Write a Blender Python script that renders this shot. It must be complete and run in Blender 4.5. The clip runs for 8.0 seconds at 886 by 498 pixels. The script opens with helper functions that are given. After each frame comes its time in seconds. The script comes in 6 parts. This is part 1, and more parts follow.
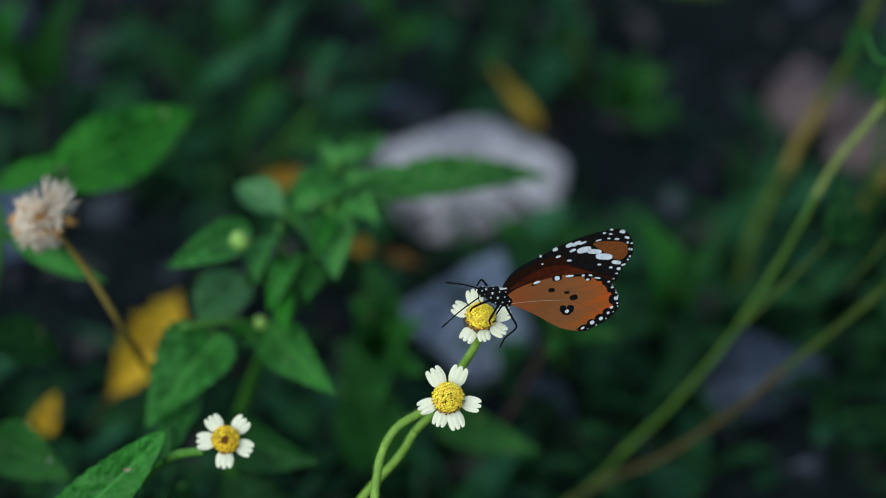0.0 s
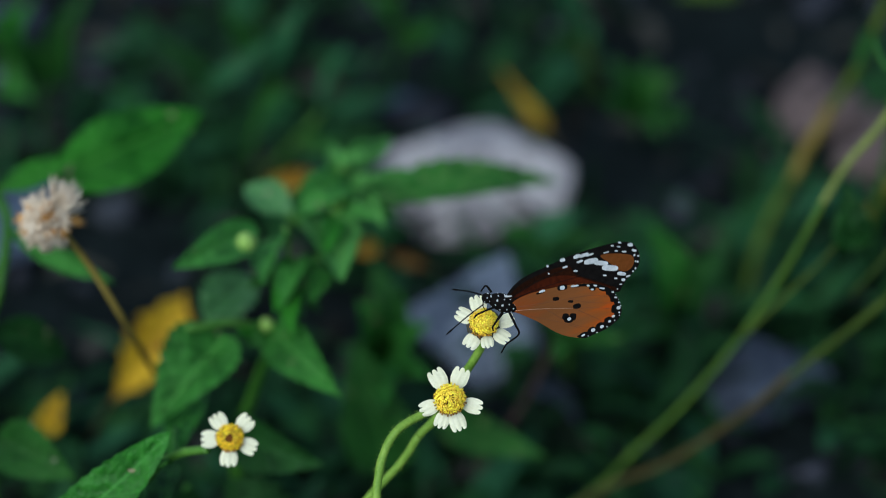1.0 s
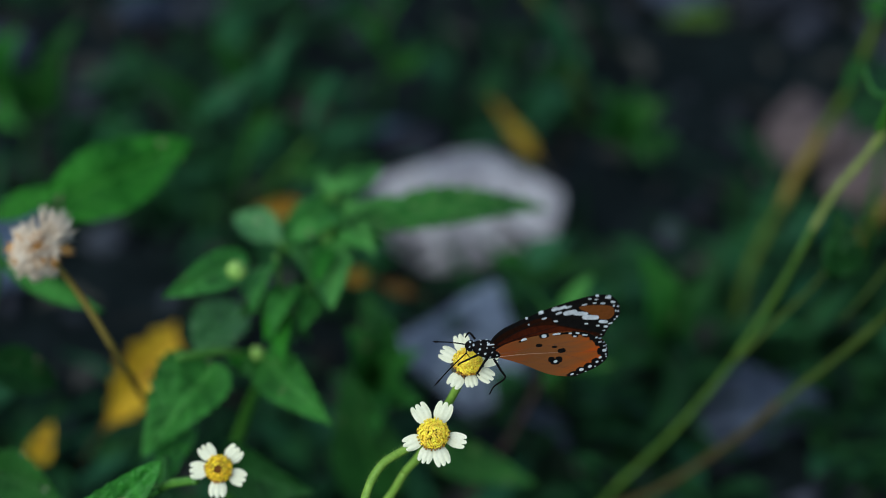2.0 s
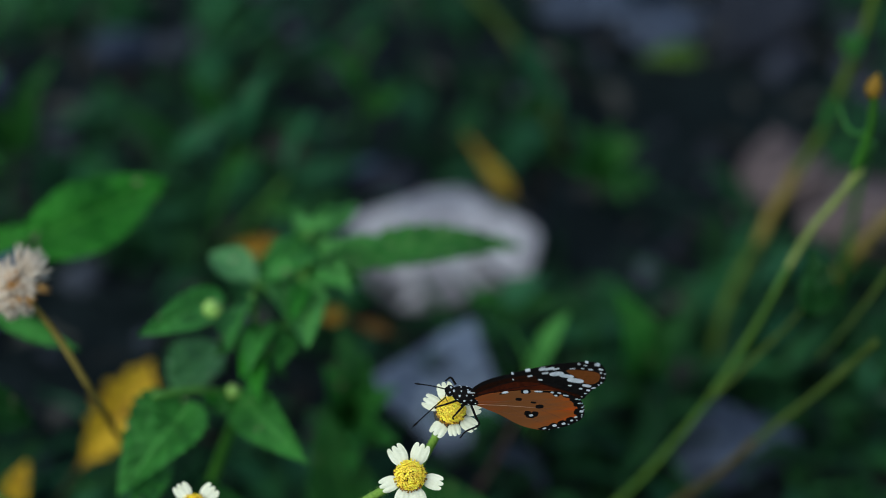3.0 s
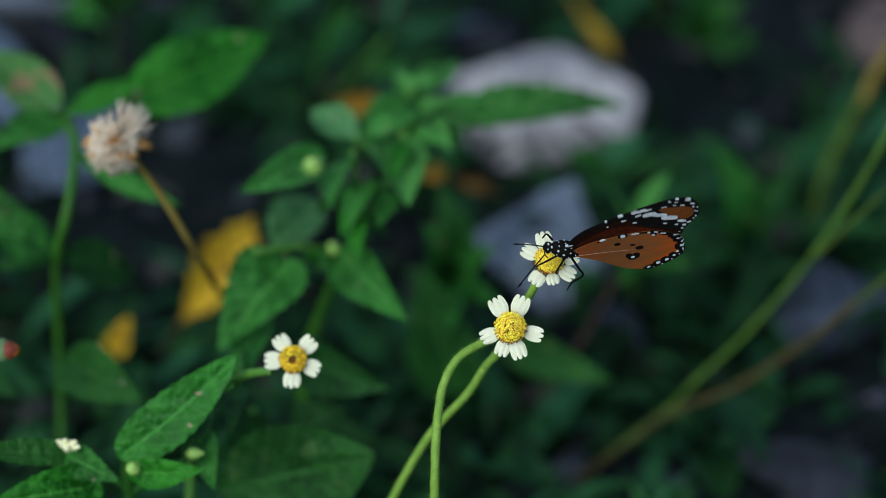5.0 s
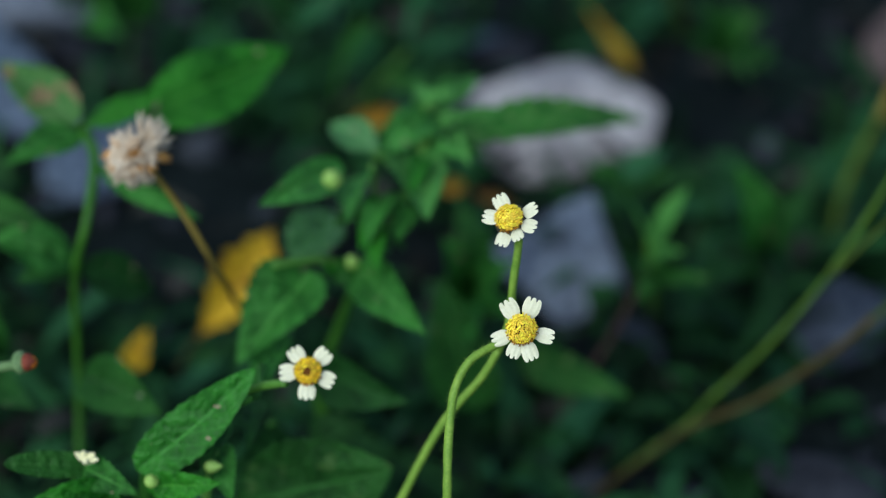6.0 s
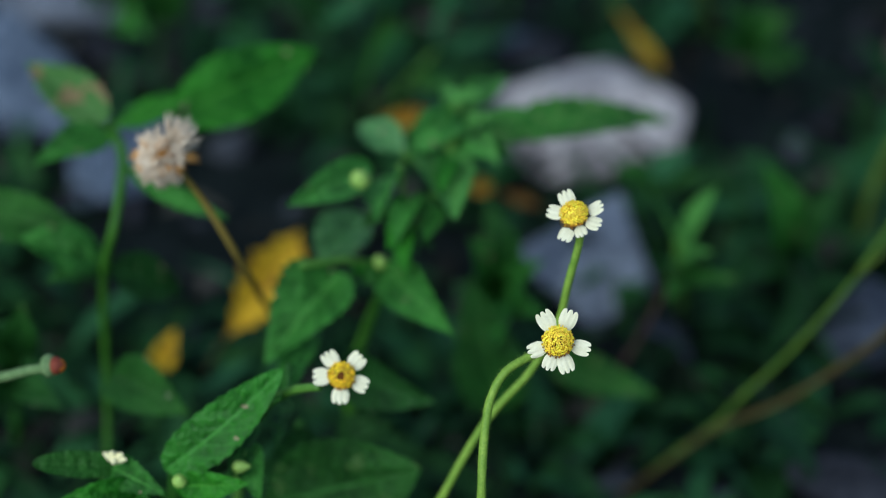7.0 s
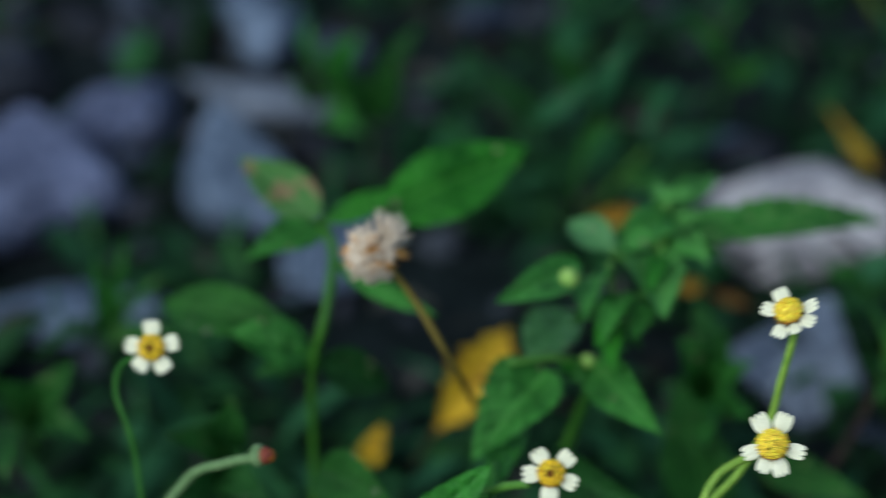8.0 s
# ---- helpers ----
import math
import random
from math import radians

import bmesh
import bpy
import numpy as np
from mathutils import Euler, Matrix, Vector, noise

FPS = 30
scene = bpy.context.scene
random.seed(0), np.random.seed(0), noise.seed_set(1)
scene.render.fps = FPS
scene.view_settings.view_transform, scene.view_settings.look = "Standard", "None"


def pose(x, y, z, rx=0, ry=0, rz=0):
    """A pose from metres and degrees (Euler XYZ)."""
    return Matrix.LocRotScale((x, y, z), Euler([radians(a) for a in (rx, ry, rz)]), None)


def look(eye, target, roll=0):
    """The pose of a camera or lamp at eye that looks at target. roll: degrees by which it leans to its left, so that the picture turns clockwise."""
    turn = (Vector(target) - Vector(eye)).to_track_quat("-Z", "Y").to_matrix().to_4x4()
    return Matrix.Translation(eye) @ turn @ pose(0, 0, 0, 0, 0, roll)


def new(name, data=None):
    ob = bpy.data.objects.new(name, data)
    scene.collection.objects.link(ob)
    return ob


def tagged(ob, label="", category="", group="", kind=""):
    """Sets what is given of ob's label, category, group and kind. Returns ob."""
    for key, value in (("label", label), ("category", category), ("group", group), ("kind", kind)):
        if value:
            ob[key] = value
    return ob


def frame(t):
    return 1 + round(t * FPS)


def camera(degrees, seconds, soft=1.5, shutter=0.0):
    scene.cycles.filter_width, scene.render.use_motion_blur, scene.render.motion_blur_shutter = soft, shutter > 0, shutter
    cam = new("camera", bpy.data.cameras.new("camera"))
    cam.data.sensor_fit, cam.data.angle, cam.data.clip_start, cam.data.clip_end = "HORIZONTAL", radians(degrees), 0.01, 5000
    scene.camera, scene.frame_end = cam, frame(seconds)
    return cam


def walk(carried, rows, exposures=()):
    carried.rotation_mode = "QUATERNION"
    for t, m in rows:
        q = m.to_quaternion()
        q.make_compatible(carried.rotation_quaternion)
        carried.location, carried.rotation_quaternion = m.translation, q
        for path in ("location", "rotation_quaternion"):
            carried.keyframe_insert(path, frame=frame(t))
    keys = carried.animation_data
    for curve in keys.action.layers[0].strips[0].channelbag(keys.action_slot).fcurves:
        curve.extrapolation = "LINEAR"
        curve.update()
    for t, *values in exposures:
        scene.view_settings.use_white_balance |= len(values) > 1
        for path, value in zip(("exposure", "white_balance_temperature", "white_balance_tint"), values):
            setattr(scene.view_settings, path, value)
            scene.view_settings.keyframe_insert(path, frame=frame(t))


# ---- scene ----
cam = camera(16, 8.0, soft=0.8, shutter=0.5)
# macro lens, focused on the flowering stalks
cam.data.dof.use_dof = True
cam.data.dof.focus_distance = 0.711
cam.data.dof.aperture_fstop = 6.4
PATH = [
    (0.0, pose(0, 0, 0.600, 55.000, -0.000, 0.000)),
    (0.2, pose(0, 0, 0.600, 54.936, 0.023, 0.150)),
    (0.5, pose(0, 0, 0.600, 54.939, -0.016, 0.270)),
    (0.8, pose(0, 0, 0.600, 55.007, -0.202, 0.354)),
    (1.0, pose(0, 0, 0.600, 55.060, -0.344, 0.385)),
    (1.2, pose(0, 0, 0.600, 55.178, -0.276, 0.377)),
    (2.3, pose(0, 0, 0.600, 55.737, -0.241, -0.156)),
    (2.5, pose(0, 0, 0.600, 55.895, -0.289, -0.330)),
    (2.7, pose(0, 0, 0.600, 56.134, -0.426, -0.400)),
    (2.8, pose(0, 0, 0.600, 56.261, -0.468, -0.396)),
    (3.0, pose(0, 0, 0.600, 56.260, -0.471, -0.274)),
    (3.2, pose(0, 0, 0.600, 56.306, -0.368, -0.139)),
    (3.3, pose(0, 0, 0.600, 56.222, -0.330, -0.090)),
    (3.4, pose(0, 0, 0.600, 56.159, -0.292, -0.042)),
    (3.5, pose(0, 0, 0.600, 56.074, -0.216, 0.061)),
    (3.6, pose(0, 0, 0.600, 55.954, -0.228, 0.115)),
    (3.7, pose(0, 0, 0.600, 55.437, -0.178, 0.257)),
    (3.8, pose(0, 0, 0.600, 55.128, -0.164, 0.347)),
    (3.9, pose(0, 0, 0.600, 54.736, -0.125, 0.472)),
    (4.0, pose(0, 0, 0.600, 54.634, -0.090, 0.592)),
    (4.1, pose(0, 0, 0.600, 54.428, -0.034, 0.711)),
    (4.2, pose(0, 0, 0.600, 54.325, -0.005, 0.791)),
    (4.3, pose(0, 0, 0.600, 54.119, 0.037, 0.889)),
    (4.4, pose(0, 0, 0.600, 53.933, 0.055, 0.952)),
    (4.5, pose(0, 0, 0.600, 53.786, 0.129, 1.097)),
    (4.6, pose(0, 0, 0.600, 53.686, 0.151, 1.163)),
    (4.7, pose(0, 0, 0.600, 53.621, 0.210, 1.283)),
    (5.8, pose(0, 0, 0.600, 53.964, 0.224, 1.689)),
    (6.0, pose(0, 0, 0.600, 53.935, 0.286, 1.846)),
    (6.2, pose(0, 0, 0.600, 53.910, 0.342, 1.962)),
    (6.5, pose(0, 0, 0.600, 53.872, 0.483, 2.217)),
    (6.8, pose(0, 0, 0.600, 53.891, 0.532, 2.260)),
    (7.0, pose(0, 0, 0.600, 53.944, 0.557, 2.278)),
    (7.1, pose(0, 0, 0.600, 54.125, 0.498, 2.270)),
    (7.2, pose(0, 0, 0.600, 54.351, 0.482, 2.325)),
    (7.3, pose(0, 0, 0.600, 54.647, 0.446, 2.350)),
    (7.4, pose(0, 0, 0.600, 54.863, 0.440, 2.418)),
    (7.5, pose(0, 0, 0.600, 54.986, 0.509, 2.593)),
    (7.6, pose(0, 0, 0.600, 55.192, 0.607, 2.881)),
    (7.7, pose(0, 0, 0.600, 55.400, 1.002, 3.594)),
    (7.8, pose(0, 0, 0.600, 55.699, 1.322, 4.201)),
    (7.9, pose(0, 0, 0.600, 55.757, 1.855, 5.114)),
    (8.0, pose(0, 0, 0.600, 55.805, 2.204, 5.763)),
]
walk(cam, PATH, [(0.0, 0.52, 6100, 2), (8.0, 0.52, 6100, 2)])

# ---- light: open shade under a bluish sky ----
world = bpy.data.worlds.new("sky")
scene.world = world
world.use_nodes = True
wn, wl = world.node_tree.nodes, world.node_tree.links
sky = wn.new("ShaderNodeTexSky")
sky.sky_type, sky.sun_disc = "NISHITA", False
sky.sun_elevation, sky.sun_rotation = radians(42.5), radians(-147)
wl.new(sky.outputs[0], wn["Background"].inputs[0])
wn["Background"].inputs[1].default_value = 0.09
sun = new("sun", bpy.data.lights.new("sun", "SUN"))
sun.data.energy, sun.data.angle, sun.data.color = 2.0, radians(60), (1.0, 0.99, 0.96)
sun.matrix_world = look((-0.40, -0.62, 0.675), (0, 0, 0))


# ---- materials ----
def nodes_of(name):
    m = bpy.data.materials.new(name)
    m.use_nodes = True
    return m, m.node_tree.nodes, m.node_tree.links, m.node_tree.nodes["Principled BSDF"]


def ramp(n, stops):
    r = n.new("ShaderNodeValToRGB")
    while len(r.color_ramp.elements) < len(stops):
        r.color_ramp.elements.new(0.5)
    for e, (p, c) in zip(r.color_ramp.elements, stops):
        e.position, e.color = p, (*c, 1)
    return r


def surface(name, dark, light, scale, rough=0.6, bump=0.3, sheer=0.0, spec=0.4, fine=6.0, pieces=""):
    """Two scales of mottling between two colours, with relief; sheer: share of light let through."""
    m, n, l, b = nodes_of(name)
    co = n.new("ShaderNodeTexCoord")
    big, small = n.new("ShaderNodeTexNoise"), n.new("ShaderNodeTexNoise")
    for t, s in ((big, scale), (small, scale * fine)):
        t.inputs["Scale"].default_value, t.inputs["Detail"].default_value = s, 5
        l.new(co.outputs["Object"], t.inputs["Vector"])
    mix = n.new("ShaderNodeMath")
    mix.operation = "MULTIPLY_ADD"
    mix.inputs[1].default_value = 0.45
    l.new(small.outputs["Fac"], mix.inputs[0])
    half = n.new("ShaderNodeMath")
    half.operation = "MULTIPLY"
    half.inputs[1].default_value = 0.55
    l.new(big.outputs["Fac"], half.inputs[0])
    l.new(half.outputs[0], mix.inputs[2])
    r = ramp(n, [(0.36, dark), (0.64, light)])
    l.new(mix.outputs[0], r.inputs[0])
    colour = r.outputs[0]
    if pieces:
        src = n.new("ShaderNodeNewGeometry").outputs["Random Per Island"]
        hsv = n.new("ShaderNodeHueSaturation")
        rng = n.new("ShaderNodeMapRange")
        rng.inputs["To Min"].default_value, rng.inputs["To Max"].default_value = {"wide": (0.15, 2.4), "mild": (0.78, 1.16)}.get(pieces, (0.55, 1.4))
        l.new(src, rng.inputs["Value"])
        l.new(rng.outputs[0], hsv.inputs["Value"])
        spread, turn = n.new("ShaderNodeMath"), n.new("ShaderNodeMapRange")
        spread.operation = "PINGPONG"
        spread.inputs[1].default_value = 0.07
        l.new(src, spread.inputs[0])
        turn.inputs["From Max"].default_value = 0.07
        turn.inputs["To Min"].default_value, turn.inputs["To Max"].default_value = (0.475, 0.53) if pieces == "wide" else (0.48, 0.52)
        l.new(spread.outputs[0], turn.inputs["Value"])
        l.new(turn.outputs[0], hsv.inputs["Hue"])
        l.new(colour, hsv.inputs["Color"])
        colour = hsv.outputs[0]
    l.new(colour, b.inputs["Base Color"])
    b.inputs["Roughness"].default_value = rough
    b.inputs["Specular IOR Level"].default_value = spec
    bp = n.new("ShaderNodeBump")
    bp.inputs["Strength"].default_value, bp.inputs["Distance"].default_value = bump, 0.3 / scale
    l.new(small.outputs["Fac"], bp.inputs["Height"])
    l.new(bp.outputs[0], b.inputs["Normal"])
    if sheer:
        tr, mx = n.new("ShaderNodeBsdfTranslucent"), n.new("ShaderNodeMixShader")
        l.new(colour, tr.inputs[0])
        mx.inputs[0].default_value = sheer
        l.new(b.outputs[0], mx.inputs[1])
        l.new(tr.outputs[0], mx.inputs[2])
        l.new(mx.outputs[0], n["Material Output"].inputs[0])
    return m


def leaf_surface(name, dark, light, vein, ribs=7.0, rough=0.46, spots=(0.30, 0.24, 0.16), speck_at=0.72, speck_scale=260, spec=0.17):
    """Leaf skin: mottled green with some sheen put into its wide contrast, paler midrib and side ribs along the blade,
    a few dry specks.
    """
    m = surface(name, dark, light, 70, rough, 0.6, 0.25, spec)
    n, l, b = m.node_tree.nodes, m.node_tree.links, m.node_tree.nodes["Principled BSDF"]
    uv, sep = n.new("ShaderNodeUVMap"), n.new("ShaderNodeSeparateXYZ")
    l.new(uv.outputs[0], sep.inputs[0])

    def op(kind, a, c, d=0.0):
        o = n.new("ShaderNodeMath")
        o.operation = kind
        for i, v in enumerate((a, c, d)):
            if isinstance(v, float):
                o.inputs[i].default_value = v
            else:
                l.new(v, o.inputs[i])
        return o.outputs[0]

    side = op("ABSOLUTE", sep.outputs[1], 0.0)
    mid = op("LESS_THAN", side, 0.045)
    wave = op("PINGPONG", op("MULTIPLY_ADD", side, -1.6, op("MULTIPLY", sep.outputs[0], ribs)), 0.5)
    rib = op("MULTIPLY", op("LESS_THAN", wave, 0.07), 0.35)
    fac = op("MAXIMUM", mid, rib)
    old = b.inputs["Base Color"].links[0].from_socket
    mx = n.new("ShaderNodeMix")
    mx.data_type = "RGBA"
    l.new(fac, mx.inputs[0])
    l.new(old, mx.inputs[6])
    mx.inputs[7].default_value = (*vein, 1)
    co, sp = n.new("ShaderNodeTexCoord"), n.new("ShaderNodeTexNoise")
    sp.inputs["Scale"].default_value = speck_scale
    l.new(co.outputs["Object"], sp.inputs["Vector"])
    speck = op("GREATER_THAN", sp.outputs["Fac"], speck_at)
    m2 = n.new("ShaderNodeMix")
    m2.data_type = "RGBA"
    l.new(speck, m2.inputs[0])
    l.new(mx.outputs[2], m2.inputs[6])
    m2.inputs[7].default_value = (*spots, 1)
    l.new(m2.outputs[2], b.inputs["Base Color"])
    for t in n:
        if t.type == "BSDF_TRANSLUCENT":
            l.new(m2.outputs[2], t.inputs[0])
    return m


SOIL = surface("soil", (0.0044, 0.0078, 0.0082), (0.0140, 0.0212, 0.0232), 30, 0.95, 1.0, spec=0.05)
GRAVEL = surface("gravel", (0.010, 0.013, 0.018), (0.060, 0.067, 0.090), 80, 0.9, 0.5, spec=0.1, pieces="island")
PALE_STONE = surface("pale_stone", (0.170, 0.163, 0.182), (0.56, 0.54, 0.585), 75, 0.9, 1.0, spec=0.1, fine=5.0)
BLUE_STONE = surface("blue_stone", (0.026, 0.042, 0.072), (0.165, 0.210, 0.295), 40, 0.9, 0.6, spec=0.1)
VIOLET_STONE = surface("violet_stone", (0.036, 0.043, 0.080), (0.185, 0.210, 0.335), 36, 0.9, 0.8, spec=0.1)
GREY_STONE = surface("grey_stone", (0.046, 0.058, 0.078), (0.185, 0.212, 0.275), 26, 0.9, 0.6, spec=0.1)
PINK_STONE = surface("pink_stone", (0.052, 0.040, 0.042), (0.180, 0.135, 0.132), 26, 0.9, 0.6, spec=0.1)
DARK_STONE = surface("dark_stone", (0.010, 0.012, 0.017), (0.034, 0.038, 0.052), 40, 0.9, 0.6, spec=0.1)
BLUE_PALE = surface("pale_blue_stone", (0.034, 0.048, 0.080), (0.215, 0.255, 0.335), 40, 0.9, 0.6, spec=0.1)
# dimmer copy of the blue stone, with shade put into its colour
DIM_BLUE_STONE = surface("dim_blue_stone", (0.018, 0.025, 0.040), (0.076, 0.093, 0.135), 24, 0.9, 0.6, spec=0.1)
LEAF = leaf_surface("leaf", (0.0093, 0.0622, 0.0074), (0.0590, 0.2472, 0.0374), (0.0803, 0.2781, 0.0504), rough=0.42)
LEAF_BRIGHT = leaf_surface("bright_leaf", (0.0091, 0.0793, 0.0048), (0.0419, 0.2390, 0.0182), (0.0679, 0.2777, 0.0318), 6.0)
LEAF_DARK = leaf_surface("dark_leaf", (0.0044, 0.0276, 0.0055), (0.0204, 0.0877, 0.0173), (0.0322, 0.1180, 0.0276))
LEAF_WORN = leaf_surface("worn_leaf", (0.0076, 0.0493, 0.0065), (0.0708, 0.2079, 0.0347), (0.0805, 0.2247, 0.0434), spots=(0.15, 0.19, 0.09), speck_at=0.63, speck_scale=170)
# blighted leaf; its green is lightened to hold a teal highlight too
LEAF_BLIGHT = leaf_surface("blighted_leaf", (0.0450, 0.1400, 0.0300), (0.1100, 0.2350, 0.0700), (0.1100, 0.2500, 0.0800), spots=(0.20, 0.16, 0.08), speck_at=0.58, speck_scale=110)
LEAF_MID = leaf_surface("weed_leaf", (0.0131, 0.0784, 0.0112), (0.0927, 0.3524, 0.0607), (0.1010, 0.3454, 0.0613), rough=0.36, spec=0.30)
LEAF_MOTTLED = leaf_surface("mottled_leaf", (0.0110, 0.0720, 0.0100), (0.0680, 0.2650, 0.0420), (0.0900, 0.3000, 0.0600), spots=(0.1250, 0.2900, 0.0700), speck_at=0.57, speck_scale=320)
# darker copy of the leaf green, with shade put into the colour
LEAF_SHADE = leaf_surface("shaded_leaf", (0.0057, 0.0361, 0.0055), (0.0322, 0.1348, 0.0221), (0.0429, 0.1573, 0.0315), spots=(0.0540, 0.1300, 0.0310), speck_at=0.62, speck_scale=120)
LEAF_TEAL = leaf_surface("blue_green_leaf", (0.011, 0.062, 0.024), (0.036, 0.135, 0.056), (0.040, 0.14, 0.06), rough=0.42)
LEAF_SPOTTED = leaf_surface("spotted_leaf", (0.0060, 0.0400, 0.0048), (0.0300, 0.1300, 0.0180), (0.0420, 0.1400, 0.0270), spots=(0.20, 0.22, 0.15), speck_at=0.69, speck_scale=150)
LEAF_GLOSS = leaf_surface("glossy_leaf", (0.0150, 0.0950, 0.0090), (0.0480, 0.2450, 0.0270), (0.0640, 0.2650, 0.0420), rough=0.38, spec=0.26)
LEAF_YELLOWISH = leaf_surface("yellowish_leaf", (0.030, 0.085, 0.010), (0.095, 0.165, 0.022), (0.14, 0.20, 0.04))
LEAF_PALE = leaf_surface("pale_leaf", (0.0284, 0.1184, 0.0225), (0.1175, 0.3618, 0.0762), (0.1382, 0.4051, 0.0914))
# glossy, and greyed so that some of the sky's sheen is in the colour
LEAF_GREYED = leaf_surface("sheeny_leaf", (0.0330, 0.1250, 0.0330), (0.1150, 0.3100, 0.0980), (0.1250, 0.3400, 0.1100), rough=0.34, spec=0.42)
YELLOW_LEAF = leaf_surface("yellow_leaf", (0.46, 0.25, 0.010), (0.78, 0.52, 0.030), (0.56, 0.32, 0.03), spots=(0.24, 0.11, 0.014), speck_at=0.60, speck_scale=170)
ORANGE_LEAF = leaf_surface("orange_leaf", (0.16, 0.082, 0.006), (0.35, 0.19, 0.012), (0.13, 0.055, 0.012), spots=(0.06, 0.03, 0.01))
BROWN_LEAF = leaf_surface("brown_leaf", (0.05, 0.025, 0.005), (0.125, 0.062, 0.009), (0.07, 0.03, 0.01), spots=(0.03, 0.015, 0.006))
STALK = surface("stalk", (0.125, 0.255, 0.030), (0.240, 0.390, 0.060), 300, 0.5, 0.2, 0.1, 0.25)
STALK_DEEP = surface("deep_stalk", (0.022, 0.105, 0.012), (0.045, 0.16, 0.022), 200, 0.5, 0.2, 0.1, 0.2)
STALK_BRIGHT = surface("bright_stem", (0.024, 0.105, 0.008), (0.050, 0.155, 0.015), 200, 0.45, 0.2, 0.1, 0.25)
STALK_MID = surface("weed_stem", (0.050, 0.155, 0.018), (0.095, 0.235, 0.036), 200, 0.45, 0.2, 0.1, 0.3)
STALK_DRY = surface("dry_stalk", (0.040, 0.034, 0.013), (0.075, 0.060, 0.022), 200, 0.7, 0.3, spec=0.1)
STRAW = surface("straw_stalk", (0.12, 0.088, 0.018), (0.21, 0.165, 0.038), 200, 0.7, 0.3, spec=0.12)
TWIG = surface("twig", (0.030, 0.018, 0.018), (0.065, 0.040, 0.036), 200, 0.8, 0.3, spec=0.1)
PALE_STALK = surface("pale_stalk", (0.075, 0.150, 0.055), (0.15, 0.235, 0.105), 300, 0.6, 0.2, spec=0.15)
OCHRE_LEAF = leaf_surface("ochre_leaf", (0.13, 0.08, 0.006), (0.34, 0.235, 0.012), (0.28, 0.16, 0.02), spots=(0.1, 0.05, 0.02))
STALK_OLIVE_DARK = surface("dark_olive_stalk", (0.030, 0.058, 0.009), (0.060, 0.090, 0.015), 200, 0.7, 0.3, spec=0.12)
PALE_STEM = surface("pale_stem", (0.125, 0.165, 0.042), (0.220, 0.265, 0.075), 200, 0.6, 0.3, spec=0.12)
# brighter copy of the stalk green, its lit look put into the colour
STALK_LIT = surface("lit_stalk", (0.038, 0.092, 0.011), (0.080, 0.155, 0.021), 200, 0.6, 0.3, spec=0.15)
STALK_OLIVE = surface("olive_stalk", (0.042, 0.082, 0.011), (0.085, 0.130, 0.019), 200, 0.7, 0.3, spec=0.12)
PETAL = surface("petal", (0.74, 0.74, 0.53), (0.86, 0.86, 0.68), 350, 0.6, 0.15, 0.25, 0.15)
CREAM = surface("cream_bud", (0.78, 0.75, 0.42), (0.90, 0.88, 0.60), 400, 0.6, 0.2, 0.1, 0.15)
DISC = surface("disc", (0.58, 0.37, 0.008), (0.76, 0.55, 0.016), 500, 0.6, 0.3)
FLORET = surface("floret", (0.88, 0.64, 0.030), (0.97, 0.79, 0.07), 600, 0.5, 0.2, 0.05, pieces="mild")
# amber brown florets; the brown partly stands for shadow round the disc's rim
FLORET_RIM = surface("shadowed_floret", (0.22, 0.085, 0.006), (0.52, 0.26, 0.015), 500, 0.6, 0.2, 0.1, pieces="island")
DISC_BROWN = surface("brown_disc", (0.055, 0.018, 0.003), (0.13, 0.048, 0.007), 500, 0.7, 0.3, spec=0.1)
FLORET_AMBER = surface("amber_floret", (0.74, 0.47, 0.010), (0.92, 0.68, 0.03), 600, 0.5, 0.2, 0.15, pieces="island")
CALYX = surface("calyx", (0.012, 0.011, 0.010), (0.045, 0.042, 0.022), 400, 0.6, 0.3)
BUD_GREEN = surface("bud_green", (0.17, 0.33, 0.055), (0.30, 0.47, 0.110), 300, 0.5, 0.2)
BUD_ORANGE = surface("bud_orange", (0.24, 0.060, 0.010), (0.42, 0.150, 0.020), 500, 0.6, 0.3, spec=0.15)
BUD_RED = surface("bud_red", (0.07, 0.018, 0.014), (0.21, 0.045, 0.025), 400, 0.6, 0.3, spec=0.2)
PAPPUS = surface("pappus", (0.74, 0.62, 0.48), (0.92, 0.84, 0.73), 250, 0.8, 0.2, 0.4)
CHAFF = surface("chaff", (0.42, 0.20, 0.05), (0.60, 0.34, 0.10), 300, 0.8, 0.3)
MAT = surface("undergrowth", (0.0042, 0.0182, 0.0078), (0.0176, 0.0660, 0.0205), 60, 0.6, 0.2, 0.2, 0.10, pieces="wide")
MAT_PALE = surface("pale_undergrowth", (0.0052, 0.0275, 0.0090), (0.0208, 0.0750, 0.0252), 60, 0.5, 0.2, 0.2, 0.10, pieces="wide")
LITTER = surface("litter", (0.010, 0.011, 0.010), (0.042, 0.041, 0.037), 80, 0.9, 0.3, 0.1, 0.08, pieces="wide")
BLACK = surface("butterfly_black", (0.003, 0.0027, 0.0027), (0.008, 0.007, 0.007), 900, 0.9, 0.3, spec=0.05)
WHITE = surface("butterfly_white", (0.40, 0.43, 0.46), (0.60, 0.63, 0.67), 900, 0.8, 0.2, spec=0.2)
TAWNY = surface("tawny_wing", (0.125, 0.038, 0.008), (0.175, 0.056, 0.014), 90, 0.85, 0.15, 0.1, 0.08, 14.0)
